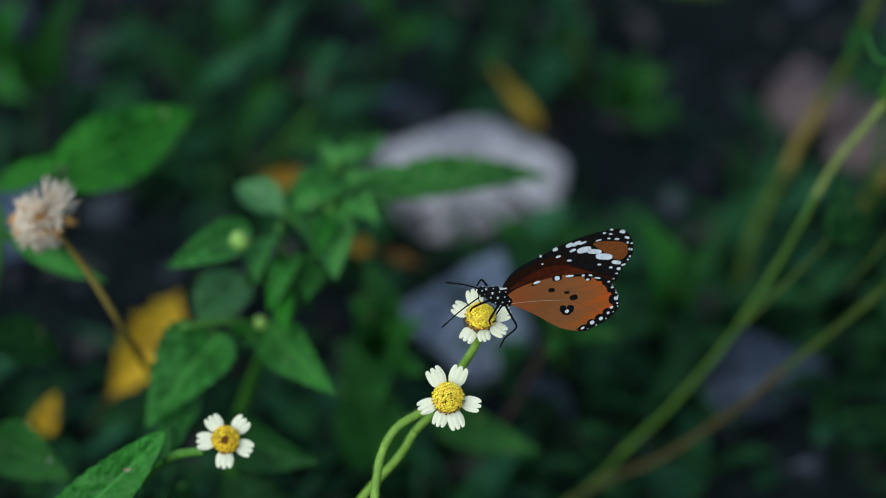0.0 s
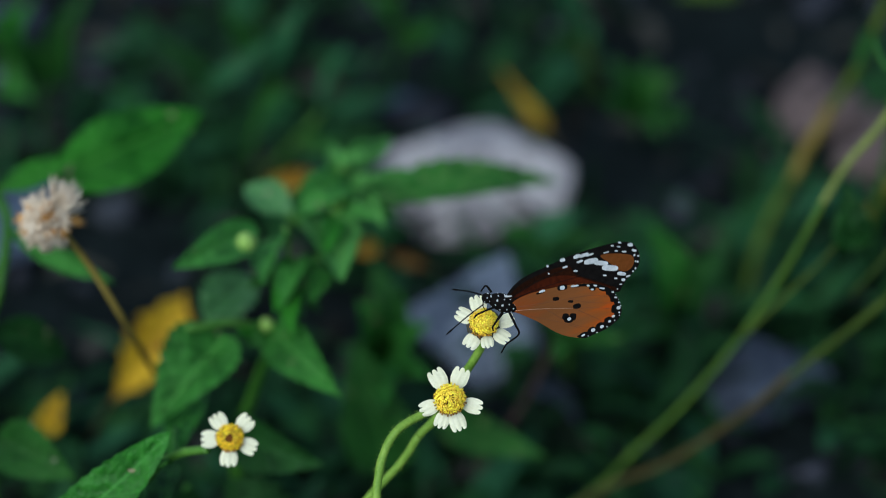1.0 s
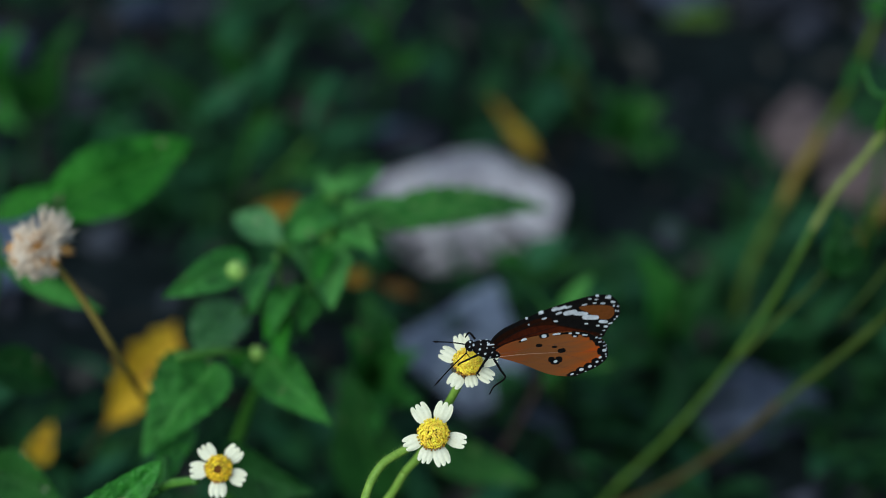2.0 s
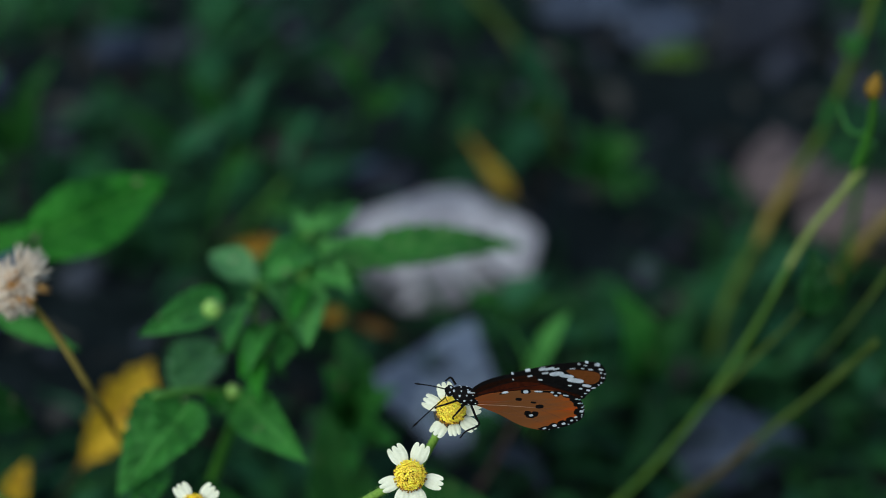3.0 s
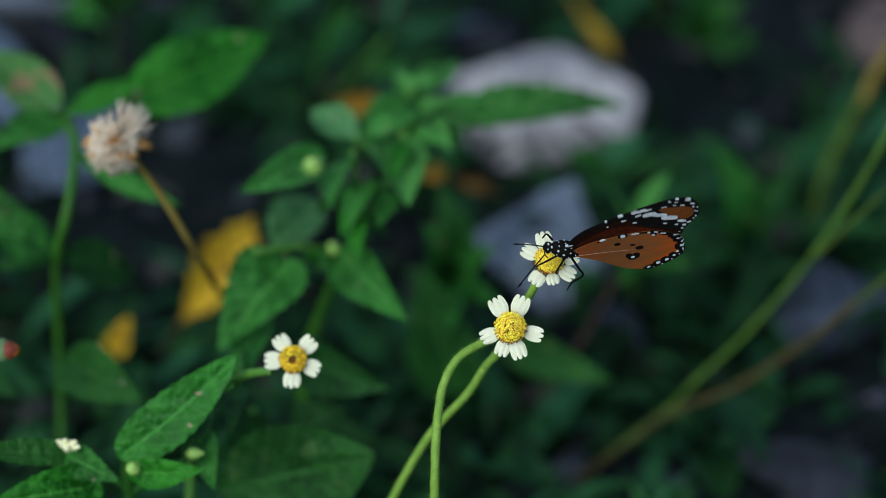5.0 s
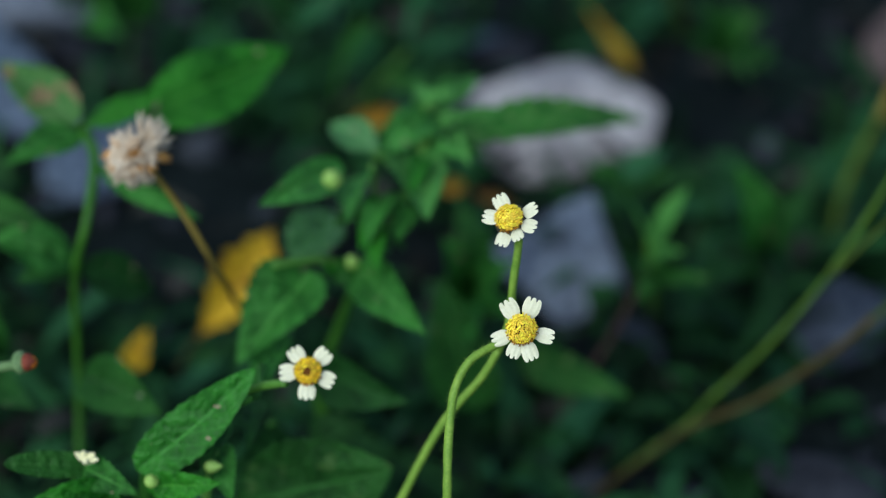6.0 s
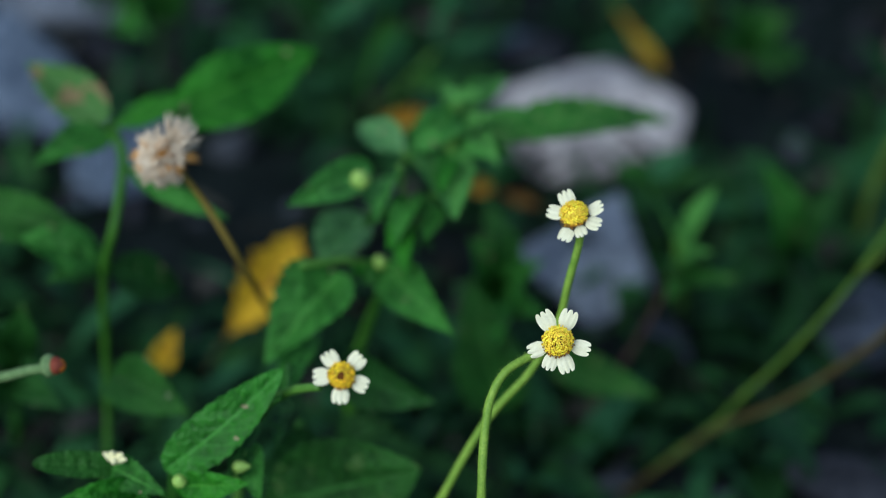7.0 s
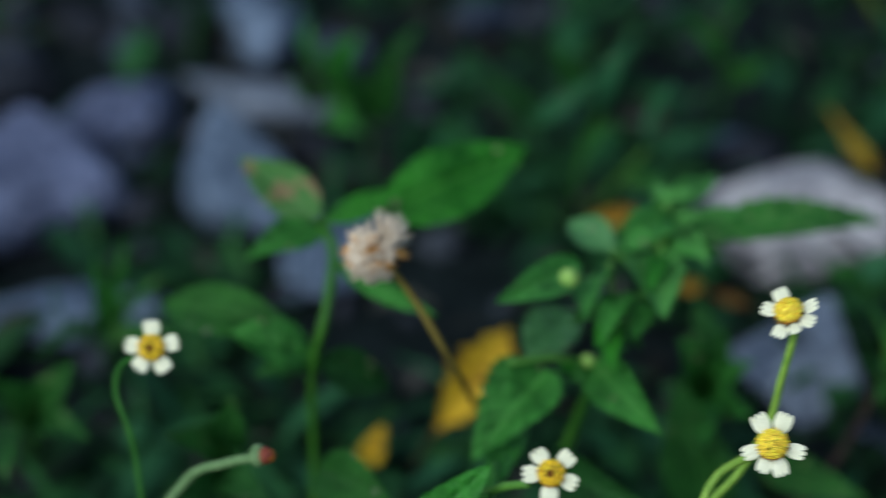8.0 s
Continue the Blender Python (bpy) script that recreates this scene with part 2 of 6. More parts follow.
RUSSET = surface("russet_wing", (0.022, 0.0042, 0.0016), (0.068, 0.0110, 0.0030), 90, 0.85, 0.15, 0.05, 0.06, 12.0)
UMBER = surface("umber_wing", (0.007, 0.0026, 0.0014), (0.024, 0.0064, 0.0024), 110, 0.85, 0.15, 0.05, 0.05, 12.0)


def hindwing_surface():
    """Scales that turn from olive brown at the wing's root to red orange at its rim, streaked along the veins."""
    m, n, l, b = nodes_of("hindwing_scales")
    co, reach, streak = n.new("ShaderNodeTexCoord"), n.new("ShaderNodeVectorMath"), n.new("ShaderNodeTexNoise")
    reach.operation = "LENGTH"
    l.new(co.outputs["Object"], reach.inputs[0])
    fit = n.new("ShaderNodeMapping")
    fit.inputs["Rotation"].default_value = (0, 0, radians(16))
    fit.inputs["Scale"].default_value = (60, 700, 60)
    l.new(co.outputs["Object"], fit.inputs[0])
    l.new(fit.outputs[0], streak.inputs["Vector"])
    streak.inputs["Scale"].default_value, streak.inputs["Detail"].default_value = 1.0, 4
    far = n.new("ShaderNodeMath")
    far.operation = "MULTIPLY_ADD"
    far.inputs[1].default_value = 34.0
    l.new(reach.outputs["Value"], far.inputs[0])
    part_of = n.new("ShaderNodeMath")
    part_of.operation = "MULTIPLY_ADD"
    part_of.inputs[1].default_value, part_of.inputs[2].default_value = 0.5, -0.25
    l.new(streak.outputs["Fac"], part_of.inputs[0])
    l.new(part_of.outputs[0], far.inputs[2])
    r = ramp(n, [(0.08, (0.20, 0.050, 0.012)), (0.30, (0.155, 0.058, 0.018)), (0.55, (0.185, 0.066, 0.020)), (0.72, (0.25, 0.066, 0.012)), (0.86, (0.37, 0.060, 0.007))])
    l.new(far.outputs[0], r.inputs[0])
    l.new(r.outputs[0], b.inputs["Base Color"])
    b.inputs["Roughness"].default_value, b.inputs["Specular IOR Level"].default_value = 0.85, 0.08
    return m


HINDWING = hindwing_surface()
VEIN = surface("wing_vein", (0.085, 0.028, 0.010), (0.13, 0.046, 0.016), 300, 0.8, 0.1)
PALE_VEIN = surface("pale_wing_vein", (0.30, 0.17, 0.11), (0.40, 0.25, 0.17), 300, 0.8, 0.1)


# ---- builders ----
def part(name, bm, material, parent, label="", kind="", smooth=True):
    me = bpy.data.meshes.new(name)
    bm.to_mesh(me)
    bm.free()
    for p in me.polygons:
        p.use_smooth = smooth
    me.materials.append(material)
    ob = new(name, me)
    ob.parent = parent
    return tagged(ob, label=label, kind=kind)


def thing(name, at, label, category, group="", kind=""):
    e = new(name)
    e.location = at
    e.empty_display_size = 0.01
    return tagged(e, label, category, group, kind)


def spline(pts, per=6):
    """A smooth line through the points."""
    p = [Vector(q) for q in pts]
    p = [2 * p[0] - p[1]] + p + [2 * p[-1] - p[-2]]
    out = []
    for i in range(1, len(p) - 2):
        for k in range(per):
            t = k / per
            a, b, c, d = p[i - 1], p[i], p[i + 1], p[i + 2]
            out.append(0.5 * (2 * b + (c - a) * t + (2 * a - 5 * b + 4 * c - d) * t * t + (3 * b - a - 3 * c + d) * t ** 3))
    return out + [p[-2]]


def tube(bm, pts, r0, r1, per=6, sides=8, rough=0.0):
    """A tapered round stem along a smooth line."""
    line = spline(pts, per)
    rings, side = [], None
    for i, q in enumerate(line):
        way = (line[min(i + 1, len(line) - 1)] - line[max(i - 1, 0)]).normalized()
        side = (side - way * side.dot(way)).normalized() if side else way.orthogonal().normalized()
        up = way.cross(side)
        r = r0 + (r1 - r0) * i / (len(line) - 1)
        ring = []
        for k in range(sides):
            a = 2 * math.pi * k / sides
            rr = r * (1 + rough * noise.noise(q * 300 + Vector((k, 0, 0))))
            ring.append(bm.verts.new(q + (side * math.cos(a) + up * math.sin(a)) * rr))
        rings.append(ring)
    for a, b in zip(rings, rings[1:]):
        for k in range(sides):
            bm.faces.new((a[k], a[(k + 1) % sides], b[(k + 1) % sides], b[k]))
    for ring in (rings[0][::-1], rings[-1]):
        bm.faces.new(ring)
    return bm


def hairs(bm, pts, r, count, length, seed):
    """Fine bristles standing off a stem."""
    rnd = random.Random(seed)
    line = spline(pts, 10)
    for _ in range(count):
        i = rnd.randrange(len(line) - 1)
        q = line[i].lerp(line[i + 1], rnd.random())
        way = (line[i + 1] - line[i]).normalized()
        out = way.orthogonal().normalized()
        out.rotate(Matrix.Rotation(rnd.uniform(0, 6.28), 3, way))
        b1, b2 = out.cross(way) * 0.00005, way * 0.00005
        foot = q + out * r * 0.9
        tip = bm.verts.new(foot + (out + way * rnd.uniform(-0.3, 0.3)) * length * rnd.uniform(0.6, 1.2))
        v = [bm.verts.new(foot + o) for o in (b1, b2, -b1)]
        for k in range(3):
            bm.faces.new((v[k], v[(k + 1) % 3], tip))


def leaf(bm, base, tip, width, up=(0, 0, 1), arch=0.1, fold=0.30, teeth=0.06, widest=0.38, seed=0, rows=22, full=0.85, taper=0.22, bend=0.0):
    """A toothed ovate blade from base to tip; arch and fold as shares of its length and width.
    full: lower for blunter ends; taper: how drawn-out the tip is; bend: sideways curve of the midrib."""
    uv = bm.loops.layers.uv.verify()
    base, tip = Vector(base), Vector(tip)
    way = tip - base
    size = way.length
    way.normalize()
    up0 = Vector(up)
    up0 = (up0 - way * up0.dot(way)).normalized()
    grid = []
    power = math.log(0.5) / math.log(widest)
    cols = (-1, -0.72, -0.4, -0.12, 0, 0.12, 0.4, 0.72, 1)
    for i in range(rows + 1):
        t = i / rows
        s = max(math.sin(math.pi * min(t, 0.9999) ** power), 0.0) ** full * (1 + taper * (0.35 - t))
        across = way.cross(up0)
        mid = base.lerp(tip, t) + up0 * size * arch * 4 * t * (1 - t) + way.cross(up0) * size * bend * 4 * t * (1 - t)
        line = []
        for c in cols:
            edge = 1 + (teeth * (1 if i % 2 else -1) if abs(c) == 1 and 0 < i < rows else 0)
            w = c * s * width / 2 * edge
            rib = 0.016 * width * math.cos(t * 44 - abs(c) * 8) * abs(c) * (1 - abs(c) * 0.5)
            wob = 0.11 * width * noise.noise(Vector((t * 3 + seed * 7.1, c * 1.5, seed * 1.7)))
            line.append((bm.verts.new(mid + across * w + up0 * (fold * abs(w) + rib + wob * s - (0.01 * width if c == 0 else 0))), (t, c)))
        grid.append(line)
    for a, b in zip(grid, grid[1:]):
        for k in range(len(cols) - 1):
            q = (a[k], a[k + 1], b[k + 1], b[k])
            f = bm.faces.new([v for v, _ in q])
            for loop, (_, c) in zip(f.loops, q):
                loop[uv].uv = c
    return bm


def local(origin, pts):
    o = Vector(origin)
    return [Vector(p) - o for p in pts]


def plant(at, label, category, stems, leaves, name="weed", group=""):
    """stems: (points, r0, r1, material); leaves: (base, tip, width, up, material, options)."""
    p = thing(name, at, label, category, group)
    for pts, r0, r1, m in stems:
        part("stem", tube(bmesh.new(), local(at, pts), r0, r1, rough=0.1), m, p)
    for i, (base, tip, width, up, m, opt) in enumerate(leaves):
        b, t = local(at, (base, tip))
        tilt = random.Random(i * 7 + len(label) * 31)
        up = Vector(up).normalized() + Vector((tilt.uniform(-0.55, 0.55), tilt.uniform(-0.35, 0.35), tilt.uniform(-0.25, 0.45)))
        part("leaf", leaf(bmesh.new(), b, t, width, up, seed=i + len(label), **opt), m, p)
    return p


def knob(bm, at, way, length, radius, sides=12, rows=9, blunt=0.7):
    """A bud-like body from at along way."""
    at, way = Vector(at), Vector(way).normalized()
    a = way.orthogonal().normalized()
    b = way.cross(a)
    rings = []
    for i in range(rows + 1):
        t = i / rows
        r = radius * max(math.sin(math.pi * (0.08 + 0.9 * t) ** blunt), 0.02)
        rings.append([bm.verts.new(at + way * length * t + (a * math.cos(6.2832 * k / sides) + b * math.sin(6.2832 * k / sides)) * r) for k in range(sides)])
    for p, q in zip(rings, rings[1:]):
        for k in range(sides):
            bm.faces.new((p[k], p[(k + 1) % sides], q[(k + 1) % sides], q[k]))
    bm.faces.new(rings[0][::-1])
    bm.faces.new(rings[-1])
    return bm


def facing(at, way, roll_to=(0, 0, 1)):
    """The pose with local z along way and local y as near to roll_to as can be."""
    z = Vector(way).normalized()
    x = Vector(roll_to).cross(z).normalized()
    y = z.cross(x)
    m = Matrix((x, y, z)).transposed().to_4x4()
    m.translation = at
    return m


def petal_mesh(length, width, curl, seed):
    """A ray petal with three rounded lobes at its end, lengthwise pleats."""
    rnd = random.Random(seed)
    bm = bmesh.new()
    cols, rows = 18, 10
    lobe = [rnd.uniform(0.75, 1.1) for _ in range(3)]
    grid = []
    for i in range(rows + 1):
        t = i / rows
        line = []
        for k in range(cols + 1):
            s = 2 * k / cols - 1
            end = 1 - 0.20 * (1 - abs(math.sin(1.5 * math.pi * (s + 1) * 0.999))) ** 2.2 - 0.10 * s * s
            which = min(int((s + 1) * 1.5), 2)
            end *= 0.86 + 0.14 * lobe[which]
            w = width / 2 * (0.46 + 0.54 * math.sin(min(t * 1.7, 1) * math.pi / 2))
            x, y = s * w, t * length * (1 - (1 - end) * t)
            z = curl * length * t * t + 0.035 * width * math.cos(s * 9.4) * t - 0.10 * width * s * s * (1 - 0.4 * t)
            line.append(bm.verts.new((x, y, z)))
        grid.append(line)
    for a, b in zip(grid, grid[1:]):
        for k in range(cols):
            bm.faces.new((a[k], a[k + 1], b[k + 1], b[k]))
    return bm


def flower_head(parent, m, disc_r, dome, petals, disc_mat, floret_mat, seed, floret_n=230):
    """Disc, florets, petals and calyx; petals: (angle in degrees, length, width, curl) in metres."""
    rnd = random.Random(seed)
    bm = bmesh.new()
    bmesh.ops.create_uvsphere(bm, u_segments=24, v_segments=14, radius=1)
    bmesh.ops.transform(bm, matrix=m @ Matrix.Diagonal((disc_r * 0.93, disc_r * 0.93, dome * 0.92, 1)), verts=bm.verts)
    part("disc", bm, disc_mat, parent)
    bm, rim = bmesh.new(), bmesh.new()
    for i in range(floret_n):
        q = (i + 0.5) / floret_n
        el, az = math.acos(1 - q * 0.97), i * 2.39996
        n = Vector((math.sin(el) * math.cos(az), math.sin(el) * math.sin(az), math.cos(el)))
        foot = Vector((n.x * disc_r * 0.93, n.y * disc_r * 0.93, n.z * dome * 0.9))
        way = Vector((n.x, n.y, n.z + 0.35)).normalized()
        if q < (0.055 if disc_mat is DISC_BROWN else 0.0) or rnd.random() < 0.04:
            continue
        side = way.orthogonal().normalized()
        side.rotate(Matrix.Rotation(rnd.uniform(0, 6.28), 3, way))
        other, r, h = way.cross(side), disc_r * 0.070, disc_r * rnd.uniform(0.14, 0.34)
        low, top, tips = [], [], []
        # lower side takes more brown florets, shade put into their colour
        into = rim if q > 0.82 + 0.20 * n.y else bm
        for k in range(5):
            a = 1.2566 * k
            o = side * math.cos(a) + other * math.sin(a)
            low.append(into.verts.new(m @ (foot + o * r * 0.55)))
            top.append(into.verts.new(m @ (foot + way * h + o * r * 0.9)))
            o2 = side * math.cos(a + 0.628) + other * math.sin(a + 0.628)
            tips.append(into.verts.new(m @ (foot + way * h * 1.15 + o2 * r * 1.75)))
        for k in range(5):
            j = (k + 1) % 5
            into.faces.new((low[k], low[j], top[j], top[k]))
            into.faces.new((top[k], top[j], tips[k]))
        into.faces.new(top)
    if seed == 2:
        for k in range(10):
            q = rnd.uniform(0.002, 0.09)
            el, az = math.acos(1 - q), rnd.uniform(0, 6.283)
            n = Vector((math.sin(el) * math.cos(az), math.sin(el) * math.sin(az), math.cos(el)))
            knob_at = m @ Vector((n.x * disc_r, n.y * disc_r, n.z * dome))
            dark = bmesh.new()
            knob(dark, knob_at, m.to_3x3() @ n, disc_r * rnd.uniform(0.34, 0.46), disc_r * 0.060, 6, 4)
            part("anther", dark, DISC_BROWN, parent, "dark brown anther")
    part("florets", bm, floret_mat, parent, "many small golden tube florets", "stuff", smooth=False)
    part("outer_florets", rim, FLORET_RIM, parent, "amber brown florets round the disc, partly standing for its rim shadow", "stuff", smooth=False)
    for i, (ang, length, width, curl) in enumerate(petals):
        bm = petal_mesh(length, width, curl, seed * 31 + i)
        place = m @ Matrix.Rotation(radians(ang - 90), 4, "Z") @ Matrix.Translation((0, disc_r * 0.82, -0.0003 - 0.00012 * (i % 3)))
        bmesh.ops.transform(bm, matrix=place, verts=bm.verts)
        part("petal", bm, PETAL, parent)
    bm = bmesh.new()
    knob(bm, m @ Vector((0, 0, -disc_r * 1.35)), m.to_3x3() @ Vector((0, 0, 1)), disc_r * 1.45, disc_r * (1.42 if seed == 3 else 1.05), 16, 12, 1.6)
    part("calyx", bm, CALYX, parent)


def rock(name, at, size, turn, seed, material, label, group="stones on the soil", planes=(), crisp=13):
    """A weathered angular stone, sunk a little into the soil; planes: its broken faces, as (normal, distance)."""
    bm = bmesh.new()
    bmesh.ops.create_icosphere(bm, subdivisions=6, radius=1)
    rnd = random.Random(seed)
    cuts = [(Vector(n).normalized(), d) for n, d in planes]
    for k in range(0 if planes else 11):
        z, a = 1 - 2 * (k + 0.5) / 11, k * 2.4 + rnd.uniform(-0.5, 0.5)
        flat = math.sqrt(1 - z * z)
        n = Vector((flat * math.cos(a), flat * math.sin(a), z)) + Vector((rnd.gauss(0, 0.2), rnd.gauss(0, 0.2), rnd.gauss(0, 0.2)))
        cuts.append((n.normalized(), rnd.uniform(0.66, 0.98)))
    off = Vector((seed * 3.7, seed * 1.3, 0))
    for v in bm.verts:
        u = v.co.normalized()
        r = sum(max(0.0, u.dot(n) / d) ** crisp for n, d in cuts) ** (-1 / crisp)
        q = u * 1.7 + off
        v.co = u * r * (1 + 0.07 * noise.noise(q) + 0.035 * noise.noise(q * 3.1) + 0.018 * noise.noise(q * 8) + 0.012 * noise.noise(q * 19))
    bmesh.ops.transform(bm, matrix=Matrix.Diagonal((*[s / 2 for s in size], 1)), verts=bm.verts)
    low = min(v.co.z for v in bm.verts)
    me = bpy.data.meshes.new(name)
    bm.to_mesh(me)
    bm.free()
    for p in me.polygons:
        p.use_smooth = True
    me.materials.append(material)
    ob = new(name, me)
    ob.matrix_basis = pose(at[0], at[1], -low * 0.86 - 0.001, *turn)
    return tagged(ob, label, "stone", group)


# ---- ground ----
def lie(x, y):
    """Height of the soil."""
    q = Vector((x, y, 0))
    return 0.006 * noise.noise(q * 9) + 0.0025 * noise.noise(q * 40)


def make_ground():
    bm = bmesh.new()
    xs = [-60, -12, -4, -1.5] + [-0.7 + 0.0125 * i for i in range(105)] + [1.3, 4, 12, 60]
    ys = [-60, -12, -4, -1, 0] + [0.35 + 0.0125 * i for i in range(110)] + [2.4, 5, 14, 60, 200]
    grid = [[bm.verts.new((x, y, lie(x, y) if abs(x) < 1 and 0 < y < 2 else 0)) for x in xs] for y in ys]
    for a, b in zip(grid, grid[1:]):
        for k in range(len(xs) - 1):
            bm.faces.new((a[k], a[k + 1], b[k + 1], b[k]))
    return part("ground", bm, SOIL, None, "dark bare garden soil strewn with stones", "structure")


make_ground()

# ---- stones ----
rock("rock", (0.0095, 0.8827, 0.0120), (2, 2, 2), (0, 0, 0), 31, PALE_STONE, "large pale grey weathered stone behind the weeds", planes=[
    ((-0.33, 0.54, 0.77), 0.0174), ((0.50, 0.50, 0.71), 0.0186), ((0.98, -0.1, -0.15), 0.0314), ((0.20, -0.56, -0.80), 0.0222), ((-0.94, 0.17, 0.25), 0.0375),
    ((0.1, -0.80, 0.60), 0.0150), ((-0.5, -0.75, 0.45), 0.019), ((0, 0.1, 1), 0.0150), ((0, 1, 0), 0.018), ((0, 0, -1), 0.0165)], crisp=11)
rock("rock", (0.0121, 0.8028, 0.0100), (2, 2, 2), (0, 0, 0), 5, BLUE_PALE, "blue-grey angular stone in front of the pale one", planes=[
    ((-0.534, 0.486, 0.693), 0.0168), ((0.94, 0.2, 0.285), 0.0135), ((0.74, -0.38, -0.55), 0.0165), ((-0.705, -0.41, -0.58), 0.0168),
    ((0.1, -0.82, 0.57), 0.010), ((-0.3, -0.2, 0.93), 0.0098), ((0, 1, 0), 0.018), ((0, 0, -1), 0.012)], crisp=17)
rock("rock", (0.0322, 0.7668, 0.0080), (0.018, 0.026, 0.016), (0, 0, 20), 6, DIM_BLUE_STONE, "small blue-grey stone beside a larger one")
rock("rock", (0.1277, 0.9331, 0.0080), (0.034, 0.028, 0.022), (0, 0, 10), 8, PINK_STONE, "pinkish brown stone beside the tall stalks")
rock("rock", (0.1547, 0.9047, 0.0100), (0.046, 0.034, 0.026), (0, 0, 40), 9, PINK_STONE, "reddish brown flat stone under the stalks")
rock("rock", (0.0942, 1.0348, 0.0150), (0.034, 0.036, 0.024), (0, 0, 12), 10, DIM_BLUE_STONE, "broad blue-grey stone with a leaf on it")
rock("rock", (0.0629, 1.0501, 0.0150), (0.032, 0.034, 0.024), (0, 0, 70), 22, DIM_BLUE_STONE, "blue-grey stone behind the broad one")
# shade over this stone is put into its dark colour
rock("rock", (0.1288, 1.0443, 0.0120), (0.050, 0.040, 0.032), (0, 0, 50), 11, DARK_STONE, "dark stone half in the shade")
rock("rock", (-0.2571, 0.8916, 0.0100), (0.056, 0.058, 0.042), (0, 0, 34), 12, VIOLET_STONE, "large violet-grey stone at the weeds' edge")
rock("rock", (-0.2383, 0.9389, 0.0100), (0.060, 0.030, 0.030), (0, 0, 58), 23, VIOLET_STONE, "slanting violet-grey stone leaning on another")
rock("rock", (-0.1901, 0.9609, 0.0100), (0.050, 0.016, 0.018), (0, 0, -18), 27, GREY_STONE, "long pale grey stone lying flat")
rock("rock", (-0.1848, 0.8929, 0.0130), (0.044, 0.060, 0.034), (0, 0, 24), 14, BLUE_STONE, "blue-grey stone under the weed leaves")
rock("rock", (-0.1933, 1.0081, 0.0120), (0.030, 0.034, 0.030), (0, 0, 5), 15, BLUE_STONE, "small pale stone far behind the weeds")
# this stone's shade is only in its dim colour
rock("rock", (-0.2423, 0.9994, 0.0100), (0.011, 0.030, 0.012), (0, 0, 0), 16, DIM_BLUE_STONE, "small narrow grey stone in shade")
rock("rock", (-0.2833, 0.9897, 0.0100), (0.016, 0.018, 0.014), (0, 0, 60), 17, DIM_BLUE_STONE, "dark grey stone among other stones")
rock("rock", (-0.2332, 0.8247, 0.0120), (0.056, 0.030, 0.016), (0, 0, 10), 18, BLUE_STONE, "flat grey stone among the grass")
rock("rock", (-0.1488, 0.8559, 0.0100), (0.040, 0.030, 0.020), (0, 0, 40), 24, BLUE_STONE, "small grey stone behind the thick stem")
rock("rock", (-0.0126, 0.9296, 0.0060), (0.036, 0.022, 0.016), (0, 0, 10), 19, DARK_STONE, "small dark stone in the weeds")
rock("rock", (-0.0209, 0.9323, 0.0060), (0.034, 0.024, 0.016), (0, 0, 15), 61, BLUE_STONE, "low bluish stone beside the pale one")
rock("rock", (-0.1120, 1.0247, 0.0060), (0.026, 0.022, 0.014), (0, 0, 40), 62, DIM_BLUE_STONE, "low bluish stone under the weeds")
rock("rock", (0.0983, 0.7750, 0.0080), (0.044, 0.034, 0.022), (0, 0, 30), 20, DIM_BLUE_STONE, "bluish grey stone under the long stalks")
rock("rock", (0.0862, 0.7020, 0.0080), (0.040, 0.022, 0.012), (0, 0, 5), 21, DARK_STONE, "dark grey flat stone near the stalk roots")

for k, (x, y, z) in enumerate(((-0.2906, 1.0234, 0.0000), (-0.2757, 1.0369, 0.0000), (-0.2619, 1.0116, 0.0000), (-0.2441, 1.0336, 0.0000), (-0.2280, 1.0044, 0.0000), (-0.2804, 0.9659, 0.0000), (-0.2259, 0.9221, 0.0000), (-0.2160, 0.8900, 0.0000), (-0.1620, 0.9284, 0.0000), (-0.1624, 0.9944, 0.0000))):
    size = 0.013 + 0.002 * (k * 7 % 6)
    rock("rock", (x, y), (size, size * 1.2, size * 0.9), (0, 0, 47 * k), 40 + k, (DIM_BLUE_STONE, DARK_STONE, DARK_STONE)[k % 3], "small angular stone between larger ones")

def litter():
    """Crumbs of stone over the soil."""
    rnd = random.Random(4)
    bm = bmesh.new()
    for _ in range(2600):
        x, y, s = rnd.uniform(-0.45, 0.32), rnd.uniform(0.5, 1.35), 0.0012 + 0.009 * rnd.random() ** 4
        c = Vector((x, y, lie(x, y) + s * 0.25))
        v = []
        for ax in ((1, 0, 0), (-1, 0, 0), (0, 1, 0), (0, -1, 0), (0, 0, 1), (0, 0, -1)):
            v.append(bm.verts.new(c + Vector(ax) * s * rnd.uniform(0.6, 1.3) + Vector((rnd.uniform(-s, s), rnd.uniform(-s, s), 0)) * 0.4))
        for a, b in ((0, 2), (2, 1), (1, 3), (3, 0)):
            bm.faces.new((v[a], v[b], v[4]))
            bm.faces.new((v[b], v[a], v[5]))
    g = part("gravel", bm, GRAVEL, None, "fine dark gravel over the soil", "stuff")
    tagged(g, category="gravel")


litter()


